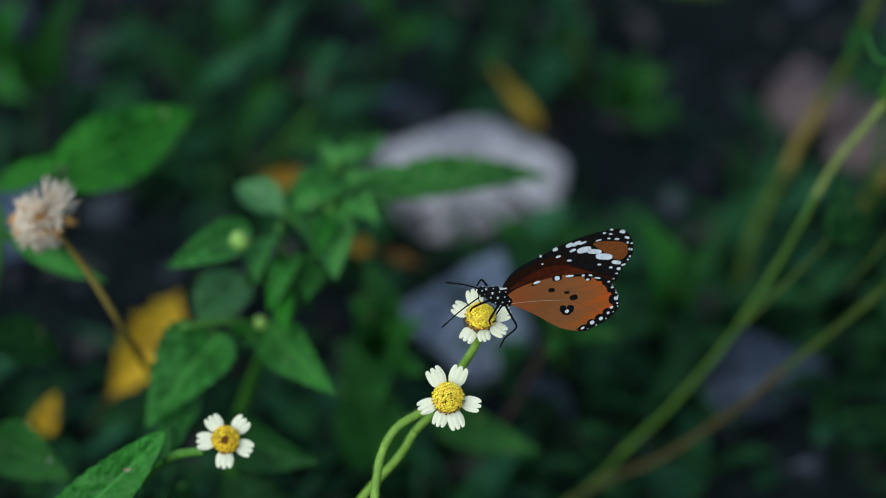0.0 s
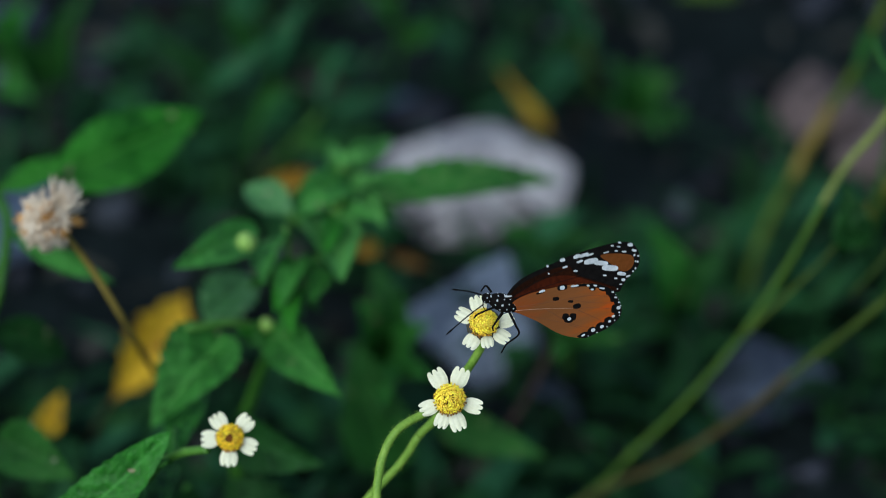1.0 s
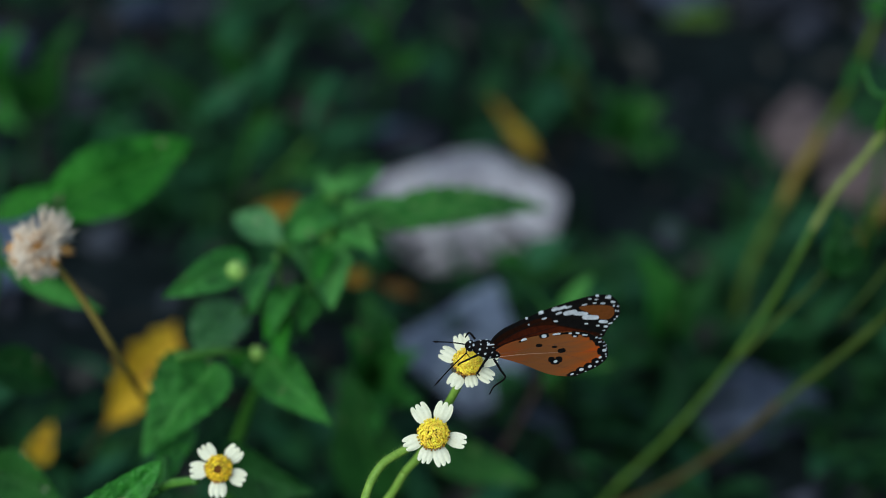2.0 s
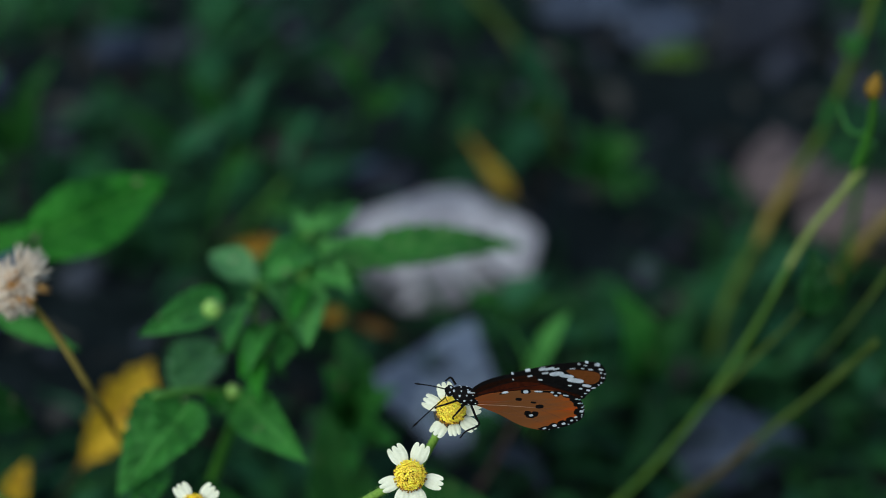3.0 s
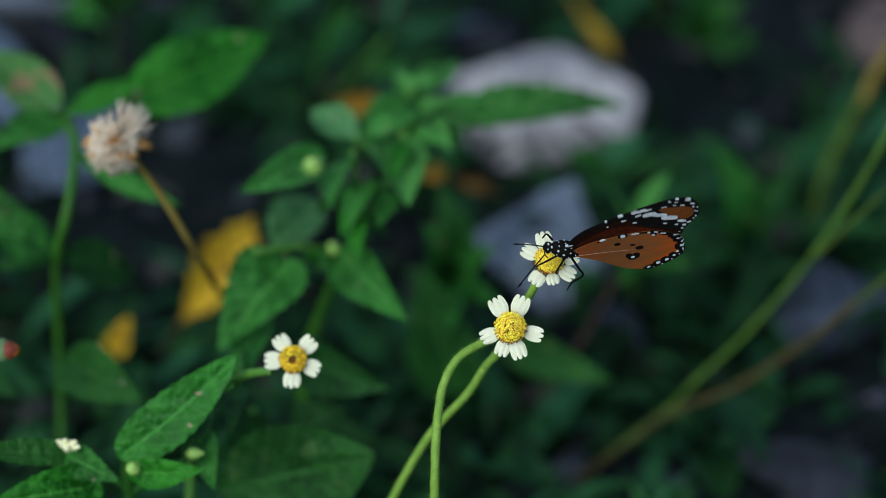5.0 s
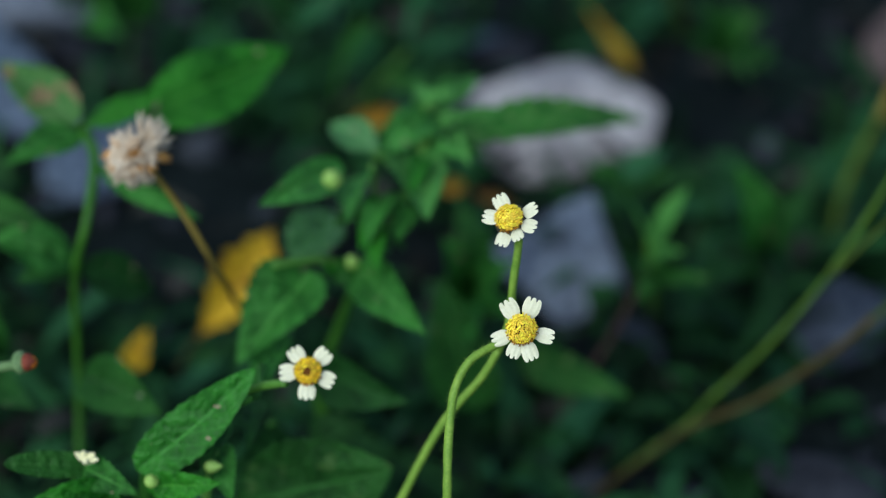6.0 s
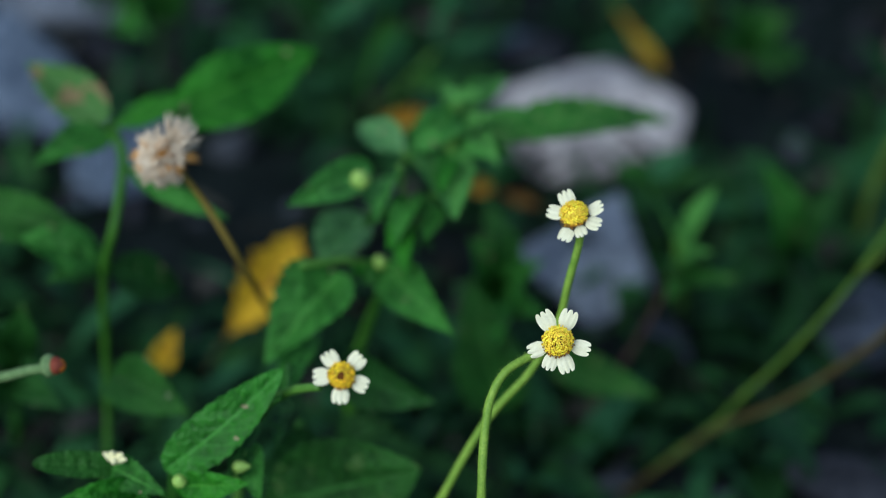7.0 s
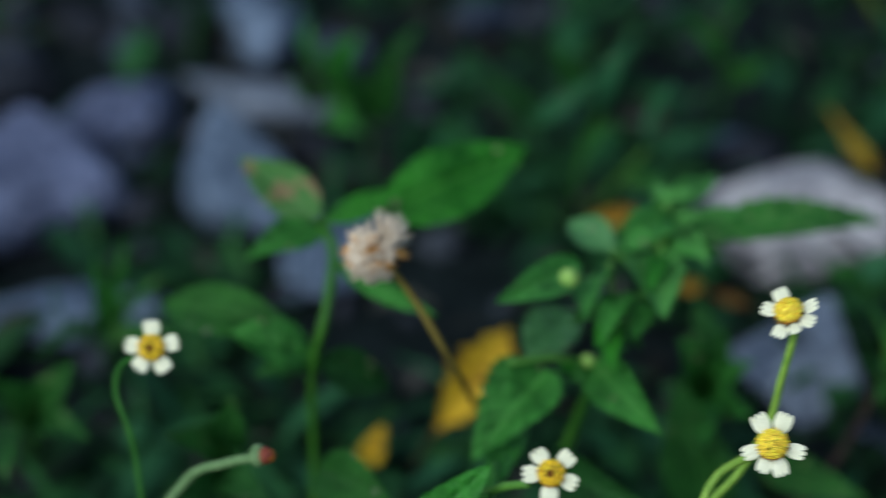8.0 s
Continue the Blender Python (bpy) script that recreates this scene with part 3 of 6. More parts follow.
def dead_leaves():
    """Brown curled scraps of leaf and twig on the soil."""
    rnd = random.Random(14)
    verts, faces = [], []
    for _ in range(1100):
        x, y = rnd.uniform(-0.45, 0.32), rnd.uniform(0.55, 1.3)
        a, size = rnd.uniform(0, 6.283), rnd.uniform(0.006, 0.022)
        d, wide = Vector((math.cos(a), math.sin(a), rnd.uniform(-0.1, 0.3))), size * rnd.choice((0.08, 0.3, 0.45))
        s = Vector((-d.y, d.x, rnd.uniform(-0.4, 0.4)))
        foot, i0 = Vector((x, y, lie(x, y) + rnd.uniform(0.001, 0.012))), len(verts)
        for t, w in ((0, 0.3), (0.35, 1.0), (0.7, 0.8), (1, 0.1)):
            p = foot + d * size * t + Vector((0, 0, 0.2 * size * t * (1 - t) * 4))
            verts += [tuple(p - s * wide * w * 0.5), tuple(p + Vector((0, 0, -0.2 * wide))), tuple(p + s * wide * w * 0.5)]
        for k in range(3):
            b = i0 + 3 * k
            faces += [(b, b + 1, b + 4, b + 3), (b + 1, b + 2, b + 5, b + 4)]
    me = bpy.data.meshes.new("leaf_litter")
    me.from_pydata(verts, [], faces)
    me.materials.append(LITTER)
    tagged(new("leaf_litter", me), "brown scraps of dead leaf on dark soil", "litter", kind="stuff")


dead_leaves()


# ---- low undergrowth ----
CLEAR = [(o.location.x, o.location.y, max(o.dimensions.x, o.dimensions.y) * 0.5) for o in scene.objects if o.name.startswith("rock")]

# bare dark patches of soil
CLEAR += [(-0.0963, 0.8504, 0.034), (-0.0887, 0.8249, 0.022), (-0.0447, 0.8199, 0.018), (0.0891, 0.9697, 0.036), (0.0794, 0.9099, 0.018), (-0.1083, 0.8781, 0.020),
          (0.033, 0.708, 0.020), (0.056, 0.702, 0.020), (0.088, 0.716, 0.028), (0.080, 0.668, 0.026), (0.118, 0.730, 0.026), (-0.026, 0.995, 0.026), (-0.260, 0.996, 0.020), (-0.228, 0.937, 0.018)]


def undergrowth():
    rnd = random.Random(9)
    verts, faces = [], []
    count = 0
    while count < 7600:
        x, y = rnd.uniform(-0.50, 0.36), rnd.uniform(0.50, 1.45)
        patch = noise.noise(Vector((x * 14, y * 10, 3.3))) + 0.5 * noise.noise(Vector((x * 40, y * 30, 1.3)))
        if patch < (0.02 if y > 0.86 else -0.26) + 0.26 * rnd.random():
            continue
        if any((x - a) ** 2 + (y - b + 0.012) ** 2 < (r * 0.88 + 0.004) ** 2 for a, b, r in CLEAR):
            continue
        if (x > 0.02 and y > 0.865 and rnd.random() < 0.28) or (x > -0.06 and y > 0.95 and rnd.random() < 0.66) or (x < -0.06 and y > 0.88 and rnd.random() < 0.12) or (y > 1.0 and rnd.random() < 0.35):
            continue
        count += 1
        z = lie(x, y)
        a = rnd.uniform(0, 6.283)
        d = Vector((math.cos(a), math.sin(a), 0))
        s = Vector((-d.y, d.x, 0))
        grass = rnd.random() < 0.5
        tall = count % 9 == 0
        size = rnd.uniform(0.020, 0.055) if grass else rnd.uniform(0.012, 0.032)
        wide = size * (0.07 if grass else rnd.uniform(0.22, 0.5))
        if tall:
            size, wide = rnd.uniform(0.025, 0.050), rnd.uniform(0.006, 0.013)
        lift = rnd.uniform(0.5, 1.0) if grass else rnd.uniform(0.2, 0.9)
        foot = Vector((x, y, z + (0.012 * rnd.random() if tall else 0 if grass else 0.024 * rnd.random() * max(0.2, min(1, patch * 2)))))
        i0 = len(verts)
        for t, w in ((0, 0.25), (0.3, 1.0), (0.65, 0.75), (1, 0.05)):
            p = foot + d * size * t * (1 - 0.3 * lift) + Vector((0, 0, 1)) * size * (lift * t - 0.45 * t * t)
            verts += [tuple(p - s * wide * w * 0.5), tuple(p + Vector((0, 0, -0.12 * wide))), tuple(p + s * wide * w * 0.5)]
        for k in range(3):
            b = i0 + 3 * k
            faces += [(b, b + 1, b + 4, b + 3), (b + 1, b + 2, b + 5, b + 4)]
    me = bpy.data.meshes.new("undergrowth")
    me.from_pydata(verts, [], faces)
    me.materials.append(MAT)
    tagged(new("undergrowth", me), "dense dark green low weeds and grass on soil", "undergrowth", kind="stuff")


undergrowth()


def meadow():
    """Thin low grass and weeds over the ground all round."""
    rnd = random.Random(19)
    verts, faces = [], []
    while len(faces) < 66000:
        x, y = rnd.gauss(-0.07, 0.85), rnd.gauss(0.95, 0.95)
        if -0.48 < x < 0.34 and 0.46 < y < 1.43:
            continue
        if x * x + y * y < 0.02 or noise.noise(Vector((x * 5, y * 5, 7.7))) < -0.15 + 0.2 * rnd.random():
            continue
        a, size = rnd.uniform(0, 6.283), rnd.uniform(0.025, 0.07)
        d, wide = Vector((math.cos(a), math.sin(a), 0)), size * rnd.uniform(0.08, 0.4)
        s, lift = Vector((-d.y, d.x, 0)), rnd.uniform(0.3, 1.0)
        i0 = len(verts)
        for t, w in ((0, 0.25), (0.3, 1.0), (0.65, 0.75), (1, 0.05)):
            p = Vector((x, y, 0)) + d * size * t * (1 - 0.3 * lift) + Vector((0, 0, 1)) * size * (lift * t - 0.4 * t * t)
            verts += [tuple(p - s * wide * w * 0.5), tuple(p + Vector((0, 0, -0.12 * wide))), tuple(p + s * wide * w * 0.5)]
        for k in range(3):
            b = i0 + 3 * k
            faces += [(b, b + 1, b + 4, b + 3), (b + 1, b + 2, b + 5, b + 4)]
    me = bpy.data.meshes.new("grass")
    me.from_pydata(verts, [], faces)
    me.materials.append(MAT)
    tagged(new("grass", me), "thin dark green grass and weeds over soil", "grass", kind="stuff")


meadow()


def low_leaves():
    """Clumps of broader leaves that stand out of the undergrowth, with dark gaps between them."""
    rnd = random.Random(29)
    verts, faces = [], []
    clumps = 0
    while clumps < 210:
        x, y = rnd.uniform(-0.42, 0.26), rnd.uniform(0.76, 1.42)
        if any((x - a) ** 2 + (y - b + 0.025) ** 2 < (r + 0.016) ** 2 for a, b, r in CLEAR):
            continue
        if (x > -0.03 and y > 0.93 and rnd.random() < 0.50) or (x < -0.06 and rnd.random() < 0.15) or (y > 1.10 and rnd.random() < 0.4):
            continue
        clumps += 1
        lean = rnd.gauss(0.9, 0.5)
        for _ in range(rnd.randrange(4, 13)):
            a = lean + rnd.gauss(0, 0.9)
            size, lift = rnd.uniform(0.014, 0.036), rnd.uniform(0.4, 1.0)
            wide = size * rnd.choice((0.08, 0.14, 0.20, 0.28))
            d = Vector((math.cos(a), math.sin(a), 0))
            px, py = x + rnd.gauss(0, 0.007), y + rnd.gauss(0, 0.007)
            s, foot, i0 = Vector((-d.y, d.x, rnd.uniform(-0.4, 0.4))), Vector((px, py, lie(px, py) + 0.012 * rnd.random())), len(verts)
            for t, w in ((0, 0.2), (0.18, 0.7), (0.4, 1.0), (0.62, 0.85), (0.82, 0.5), (1, 0.04)):
                p = foot + d * size * t * 0.75 + Vector((0, 0, 1)) * size * (lift * t - 0.4 * t * t)
                verts += [tuple(p - s * wide * w * 0.5), tuple(p + Vector((0, 0, -0.15 * wide))), tuple(p + s * wide * w * 0.5)]
            for k in range(5):
                b = i0 + 3 * k
                faces += [(b, b + 1, b + 4, b + 3), (b + 1, b + 2, b + 5, b + 4)]
    me = bpy.data.meshes.new("low_leaves")
    me.from_pydata(verts, [], faces)
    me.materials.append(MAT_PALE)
    tagged(new("low_leaves", me), "clumps of green leaves standing out of dark undergrowth", "undergrowth", kind="stuff")


low_leaves()


# ---- fallen leaves ----
def fallen(base, tip, width, m, label, up=(0, -0.3, 1), **opt):
    o = (Vector(base) + Vector(tip)) / 2
    e = thing("fallen_leaf", o, label, "leaf", "fallen leaves")
    b, t = local(o, (base, tip))
    part("blade", leaf(bmesh.new(), b, t, width, up, seed=len(label), **opt), m, e)
    part("leafstalk", tube(bmesh.new(), [b, b + (b - t) * 0.12, b + (b - t) * 0.25 - Vector((0, 0, 0.002))], 0.0004, 0.0003), STALK_DRY, e)


YL = "curled golden yellow fallen leaf caught among weeds"
fallen((-0.0999, 0.7356, 0.0292), (-0.0777, 0.7547, 0.0565), 0.0190, YELLOW_LEAF, YL, (0.3, -1, 0.6), arch=0.12, fold=0.45, rows=13, widest=0.60, teeth=0.20, full=1.1)
fallen((-0.1190, 0.7308, 0.0223), (-0.1128, 0.7296, 0.0380), 0.0075, YELLOW_LEAF, "small yellow fallen leaf on the soil", (0, -1, 0.5), arch=0.1, fold=0.2)
fallen((0.0322, 0.8834, 0.0310), (0.0160, 0.9042, 0.0432), 0.0050, OCHRE_LEAF, "narrow twisted yellow fallen leaf behind the stone", (0, -1, 0.5), arch=0.05, fold=0.4, widest=0.24, teeth=0.12)
fallen((-0.0420, 0.8160, 0.0567), (-0.0578, 0.8152, 0.0556), 0.0066, ORANGE_LEAF, "orange withered leaf under the weeds", (0, -1, 0.5))
fallen((-0.0224, 0.7955, 0.0449), (-0.0294, 0.7947, 0.0438), 0.005, ORANGE_LEAF, "small orange withered leaf", (0, -1, 0.5))
fallen((-0.0075, 0.7889, 0.0426), (-0.0196, 0.7936, 0.0437), 0.0042, BROWN_LEAF, "brownish orange withered leaf before the stone", (0, -1, 0.6), teeth=0.15)

# ---- middle weed with pointed leaves ----
MID = (-0.0419, 0.6607, 0.0000)
UP = (0, -0.75, 0.65)
mid_weed = plant(MID, "bushy green weed with pointed toothed leaves and pale buds", "weed", [
    ([MID, (-0.0576, 0.6683, 0.0598), (-0.0532, 0.6707, 0.0812), (-0.0459, 0.6720, 0.1010), (-0.0377, 0.6803, 0.1135), (-0.0319, 0.6911, 0.1206), (-0.0287, 0.7016, 0.1272), (-0.0284, 0.7138, 0.1274)], 0.0017, 0.0011, STALK_BRIGHT),
    ([(-0.0414, 0.6770, 0.1085), (-0.0424, 0.6779, 0.1189), (-0.0428, 0.6805, 0.1316)], 0.0012, 0.0008, STALK_MID),
    ([(-0.0459, 0.6728, 0.1023), (-0.0550, 0.6582, 0.1163), (-0.0671, 0.6493, 0.1210)], 0.0011, 0.0010, STALK_MID),
    ([(-0.0327, 0.6903, 0.1194), (-0.0386, 0.6904, 0.1248), (-0.0433, 0.6904, 0.1284)], 0.0008, 0.0007, STALK_MID),
], [
    ((-0.0255, 0.7048, 0.1220), (0.0310, 0.7525, 0.0981), 0.0136, (0, -0.6, 0.8), LEAF_MOTTLED, dict(fold=0.42, arch=0.045, widest=0.42, teeth=0.10, bend=0.0, taper=0.0, full=0.8)),
    ((-0.0246, 0.7144, 0.1218), (-0.0085, 0.7208, 0.1219), 0.0050, UP, LEAF_MID, dict(fold=0.42, arch=0.05, widest=0.5)),
    ((-0.0273, 0.7137, 0.1263), (-0.0160, 0.7353, 0.1241), 0.0052, UP, LEAF_PALE, dict(fold=0.42, arch=0.10, teeth=0.12)),
    ((-0.0505, 0.6803, 0.1307), (-0.0710, 0.6573, 0.1338), 0.0104, (-0.1, -0.6, 0.8), LEAF_MID, dict(fold=0.40, arch=0.06, widest=0.42)),
    ((-0.0353, 0.6978, 0.1229), (-0.0280, 0.6642, 0.1251), 0.0165, UP, LEAF_PALE, dict(fold=0.42, arch=0.06, teeth=0.12)),
    ((-0.0418, 0.6899, 0.1279), (-0.0552, 0.7030, 0.1289), 0.0104, UP, LEAF_GREYED, dict(fold=0.42, arch=0.08, widest=0.5)),
    ((-0.0415, 0.6905, 0.1287), (-0.0300, 0.7139, 0.1276), 0.0098, (0.1, -0.75, 0.65), LEAF_MID, dict(fold=0.42, arch=0.08, teeth=0.12)),
    ((-0.0436, 0.6829, 0.1263), (-0.0481, 0.6637, 0.1246), 0.0118, UP, LEAF_MID, dict(fold=0.42, arch=0.08, teeth=0.12)),
    ((-0.0399, 0.6775, 0.1236), (-0.0431, 0.6571, 0.1220), 0.0085, UP, LEAF, dict(fold=0.42, arch=0.10, teeth=0.12)),
    ((-0.0346, 0.6796, 0.1195), (-0.0363, 0.6657, 0.1168), 0.0070, UP, LEAF, dict(fold=0.42, arch=0.10, teeth=0.12)),
    ((-0.0284, 0.6995, 0.1241), (-0.0187, 0.6894, 0.1270), 0.0052, UP, LEAF_MID, dict(fold=0.42, arch=0.10, teeth=0.12)),
    ((-0.0462, 0.6654, 0.1094), (-0.0270, 0.6353, 0.1096), 0.0132, UP, LEAF, dict(fold=0.42, arch=0.08, widest=0.40, taper=0.35)),
    ((-0.0580, 0.6567, 0.1141), (-0.0756, 0.6309, 0.1026), 0.0200, UP, LEAF, dict(fold=0.50, arch=0.08, widest=0.36, bend=-0.03, taper=0.35)),
    ((-0.0646, 0.6508, 0.1021), (-0.0712, 0.6256, 0.0969), 0.0098, (0.1, -0.8, 0.55), LEAF, dict(fold=0.30, arch=0.06, widest=0.45)),
    ((-0.0646, 0.6743, 0.1044), (-0.0529, 0.6973, 0.1028), 0.0145, (-0.2, -0.45, 0.87), LEAF_GREYED, dict(fold=0.42, arch=0.08, teeth=0.12)),
    ((-0.0290, 0.7116, 0.1242), (-0.0333, 0.7221, 0.1307), 0.0058, UP, LEAF_PALE, dict(fold=0.42, arch=0.10, teeth=0.12)),
    ((-0.0284, 0.7133, 0.1267), (-0.0241, 0.7256, 0.1270), 0.0048, UP, LEAF_PALE, dict(fold=0.42, arch=0.10, teeth=0.12)),
    ((-0.0286, 0.7053, 0.1238), (-0.0186, 0.7048, 0.1319), 0.0067, UP, LEAF_PALE, dict(fold=0.42, arch=0.10, teeth=0.12)),
    ((-0.0292, 0.7053, 0.1238), (-0.0352, 0.7027, 0.1288), 0.0043, UP, LEAF_PALE, dict(fold=0.42, arch=0.10, teeth=0.12)),
    ((-0.0300, 0.7003, 0.1217), (-0.0247, 0.6844, 0.1195), 0.0054, UP, LEAF_WORN, dict(fold=0.42, arch=0.10, teeth=0.12)),
    ((-0.0356, 0.6853, 0.1173), (-0.0410, 0.6722, 0.1193), 0.0058, UP, LEAF, dict(fold=0.42, arch=0.10, teeth=0.12)),
    ((-0.0384, 0.6795, 0.1123), (-0.0338, 0.6677, 0.1126), 0.0054, UP, LEAF_DARK, dict(fold=0.42, arch=0.10, teeth=0.12)),
    ((-0.0407, 0.6778, 0.1098), (-0.0457, 0.6763, 0.1164), 0.0052, UP, LEAF, dict(fold=0.42, arch=0.10, teeth=0.12)),
    ((-0.0459, 0.6688, 0.1053), (-0.0553, 0.6567, 0.1141), 0.0058, UP, LEAF_BRIGHT, dict(fold=0.42, arch=0.06, teeth=0.12)),
    ((-0.0432, 0.6753, 0.1060), (-0.0387, 0.6810, 0.1056), 0.0052, UP, LEAF, dict(fold=0.42, arch=0.10, teeth=0.12)),
    ((-0.0402, 0.6788, 0.1188), (-0.0451, 0.6571, 0.1200), 0.0065, UP, LEAF_BRIGHT, dict(fold=0.45, arch=0.10, teeth=0.12)),
    ((-0.0390, 0.6720, 0.1179), (-0.0399, 0.6488, 0.1167), 0.0070, UP, LEAF_BRIGHT, dict(fold=0.45, arch=0.10, teeth=0.12)),
    ((-0.0283, 0.7112, 0.1318), (-0.0212, 0.7213, 0.1322), 0.0055, UP, LEAF_PALE, dict(fold=0.45, arch=0.10, teeth=0.12)),
    ((-0.0237, 0.7045, 0.1249), (-0.0173, 0.6874, 0.1263), 0.0060, UP, LEAF_PALE, dict(fold=0.45, arch=0.10, teeth=0.12)),
    ((-0.0231, 0.7034, 0.1234), (-0.0140, 0.7019, 0.1208), 0.0050, UP, LEAF_MID, dict(fold=0.45, arch=0.10, teeth=0.12)),
    ((-0.0277, 0.7069, 0.1288), (-0.0331, 0.6909, 0.1323), 0.0065, UP, LEAF_MID, dict(fold=0.45, arch=0.10, teeth=0.12)),
    ((-0.0283, 0.7102, 0.1302), (-0.0338, 0.7193, 0.1298), 0.0050, UP, LEAF_PALE, dict(fold=0.45, arch=0.10, teeth=0.12)),
    ((-0.0303, 0.6926, 0.1257), (-0.0326, 0.6718, 0.1274), 0.0060, UP, LEAF_BRIGHT, dict(fold=0.45, arch=0.10, teeth=0.12)),
    ((-0.0462, 0.6761, 0.1208), (-0.0524, 0.6642, 0.1220), 0.0060, UP, LEAF_SHADE, dict(fold=0.45, arch=0.10, teeth=0.12)),
    ((-0.0485, 0.6557, 0.1100), (-0.0565, 0.6669, 0.1091), 0.0050, UP, LEAF_SHADE, dict(fold=0.45, arch=0.10, teeth=0.12)),
])
# next two bodies are added for the yellow-green highlight at the crown
part("bud", knob(bmesh.new(), Vector((-0.0304, 0.6967, 0.1253)) - mid_weed.location, (0.1, -0.4, 0.9), 0.0030, 0.0016), STALK_MID, mid_weed, "pale green flower bud")
part("bud", knob(bmesh.new(), Vector((-0.0290, 0.7108, 0.1284)) - mid_weed.location, (0.1, -0.4, 0.9), 0.0030, 0.0016), STALK_MID, mid_weed, "pale green flower bud")
part("bud", knob(bmesh.new(), Vector((-0.0671, 0.6548, 0.1166)) - mid_weed.location, (-0.8, -0.4, 0.3), 0.0044, 0.0018), STALK, mid_weed, "pale green flower bud")


def bud(weed, at, way, length, radius, m, label):
    part("bud", knob(bmesh.new(), Vector(at) - weed.location, way, length, radius), m, weed, label)


# ---- broad-leaved weed ----
BROAD = (-0.1234, 0.6374, 0.0000)
broad_weed = plant(BROAD, "tall weed with broad oval leaves on a thick green stem", "weed", [
    ([BROAD, (-0.1233, 0.6669, 0.0663), (-0.1216, 0.6674, 0.1023), (-0.1173, 0.6682, 0.1204), (-0.1168, 0.6858, 0.1283), (-0.1214, 0.6979, 0.1291)], 0.0009, 0.0015, STALK_BRIGHT),
    ([(-0.1217, 0.6691, 0.1048), (-0.1240, 0.6735, 0.1081), (-0.1284, 0.6778, 0.1099)], 0.0010, 0.0008, STALK_DEEP),
    ([(-0.1207, 0.6984, 0.1297), (-0.1140, 0.7008, 0.1319), (-0.1050, 0.7039, 0.1347)], 0.0012, 0.0012, STALK_DEEP),
], [
    ((-0.1067, 0.7009, 0.1312), (-0.0683, 0.7326, 0.1338), 0.0208, (0, -0.82, 0.57), LEAF_BRIGHT, dict(arch=0.02, widest=0.45, teeth=0.02, fold=0.10)),
    ((-0.1201, 0.6983, 0.1305), (-0.0989, 0.7020, 0.1383), 0.0075, (0, -0.8, 0.6), LEAF_BRIGHT, dict(arch=0.05, widest=0.45, teeth=0.02)),
    ((-0.1226, 0.6990, 0.1304), (-0.1467, 0.7191, 0.1365), 0.0138, (0.1, -0.75, 0.65), LEAF_BLIGHT, dict(arch=0.04, widest=0.36, teeth=0.10, fold=0.45)),
    ((-0.1214, 0.6975, 0.1284), (-0.1404, 0.6824, 0.1277), 0.0115, UP, LEAF, dict(arch=0.08)),
    ((-0.1284, 0.6778, 0.1099), (-0.1662, 0.6896, 0.1074), 0.0150, UP, LEAF_SPOTTED, dict(arch=0.10, widest=0.5)),
    ((-0.1221, 0.6696, 0.1056), (-0.1427, 0.6672, 0.1148), 0.0150, UP, LEAF, dict(arch=0.10, widest=0.45)),
    ((-0.1229, 0.6690, 0.1049), (-0.1351, 0.6573, 0.1079), 0.0090, UP, LEAF_SHADE, dict(arch=0.10)),
    ((-0.1168, 0.6849, 0.1270), (-0.0866, 0.6631, 0.1251), 0.0070, UP, LEAF, dict(arch=0.05, widest=0.5)),
    ((-0.1206, 0.6692, 0.1048), (-0.1034, 0.6828, 0.0859), 0.0130, UP, LEAF_DARK, dict(arch=0.08)),
])

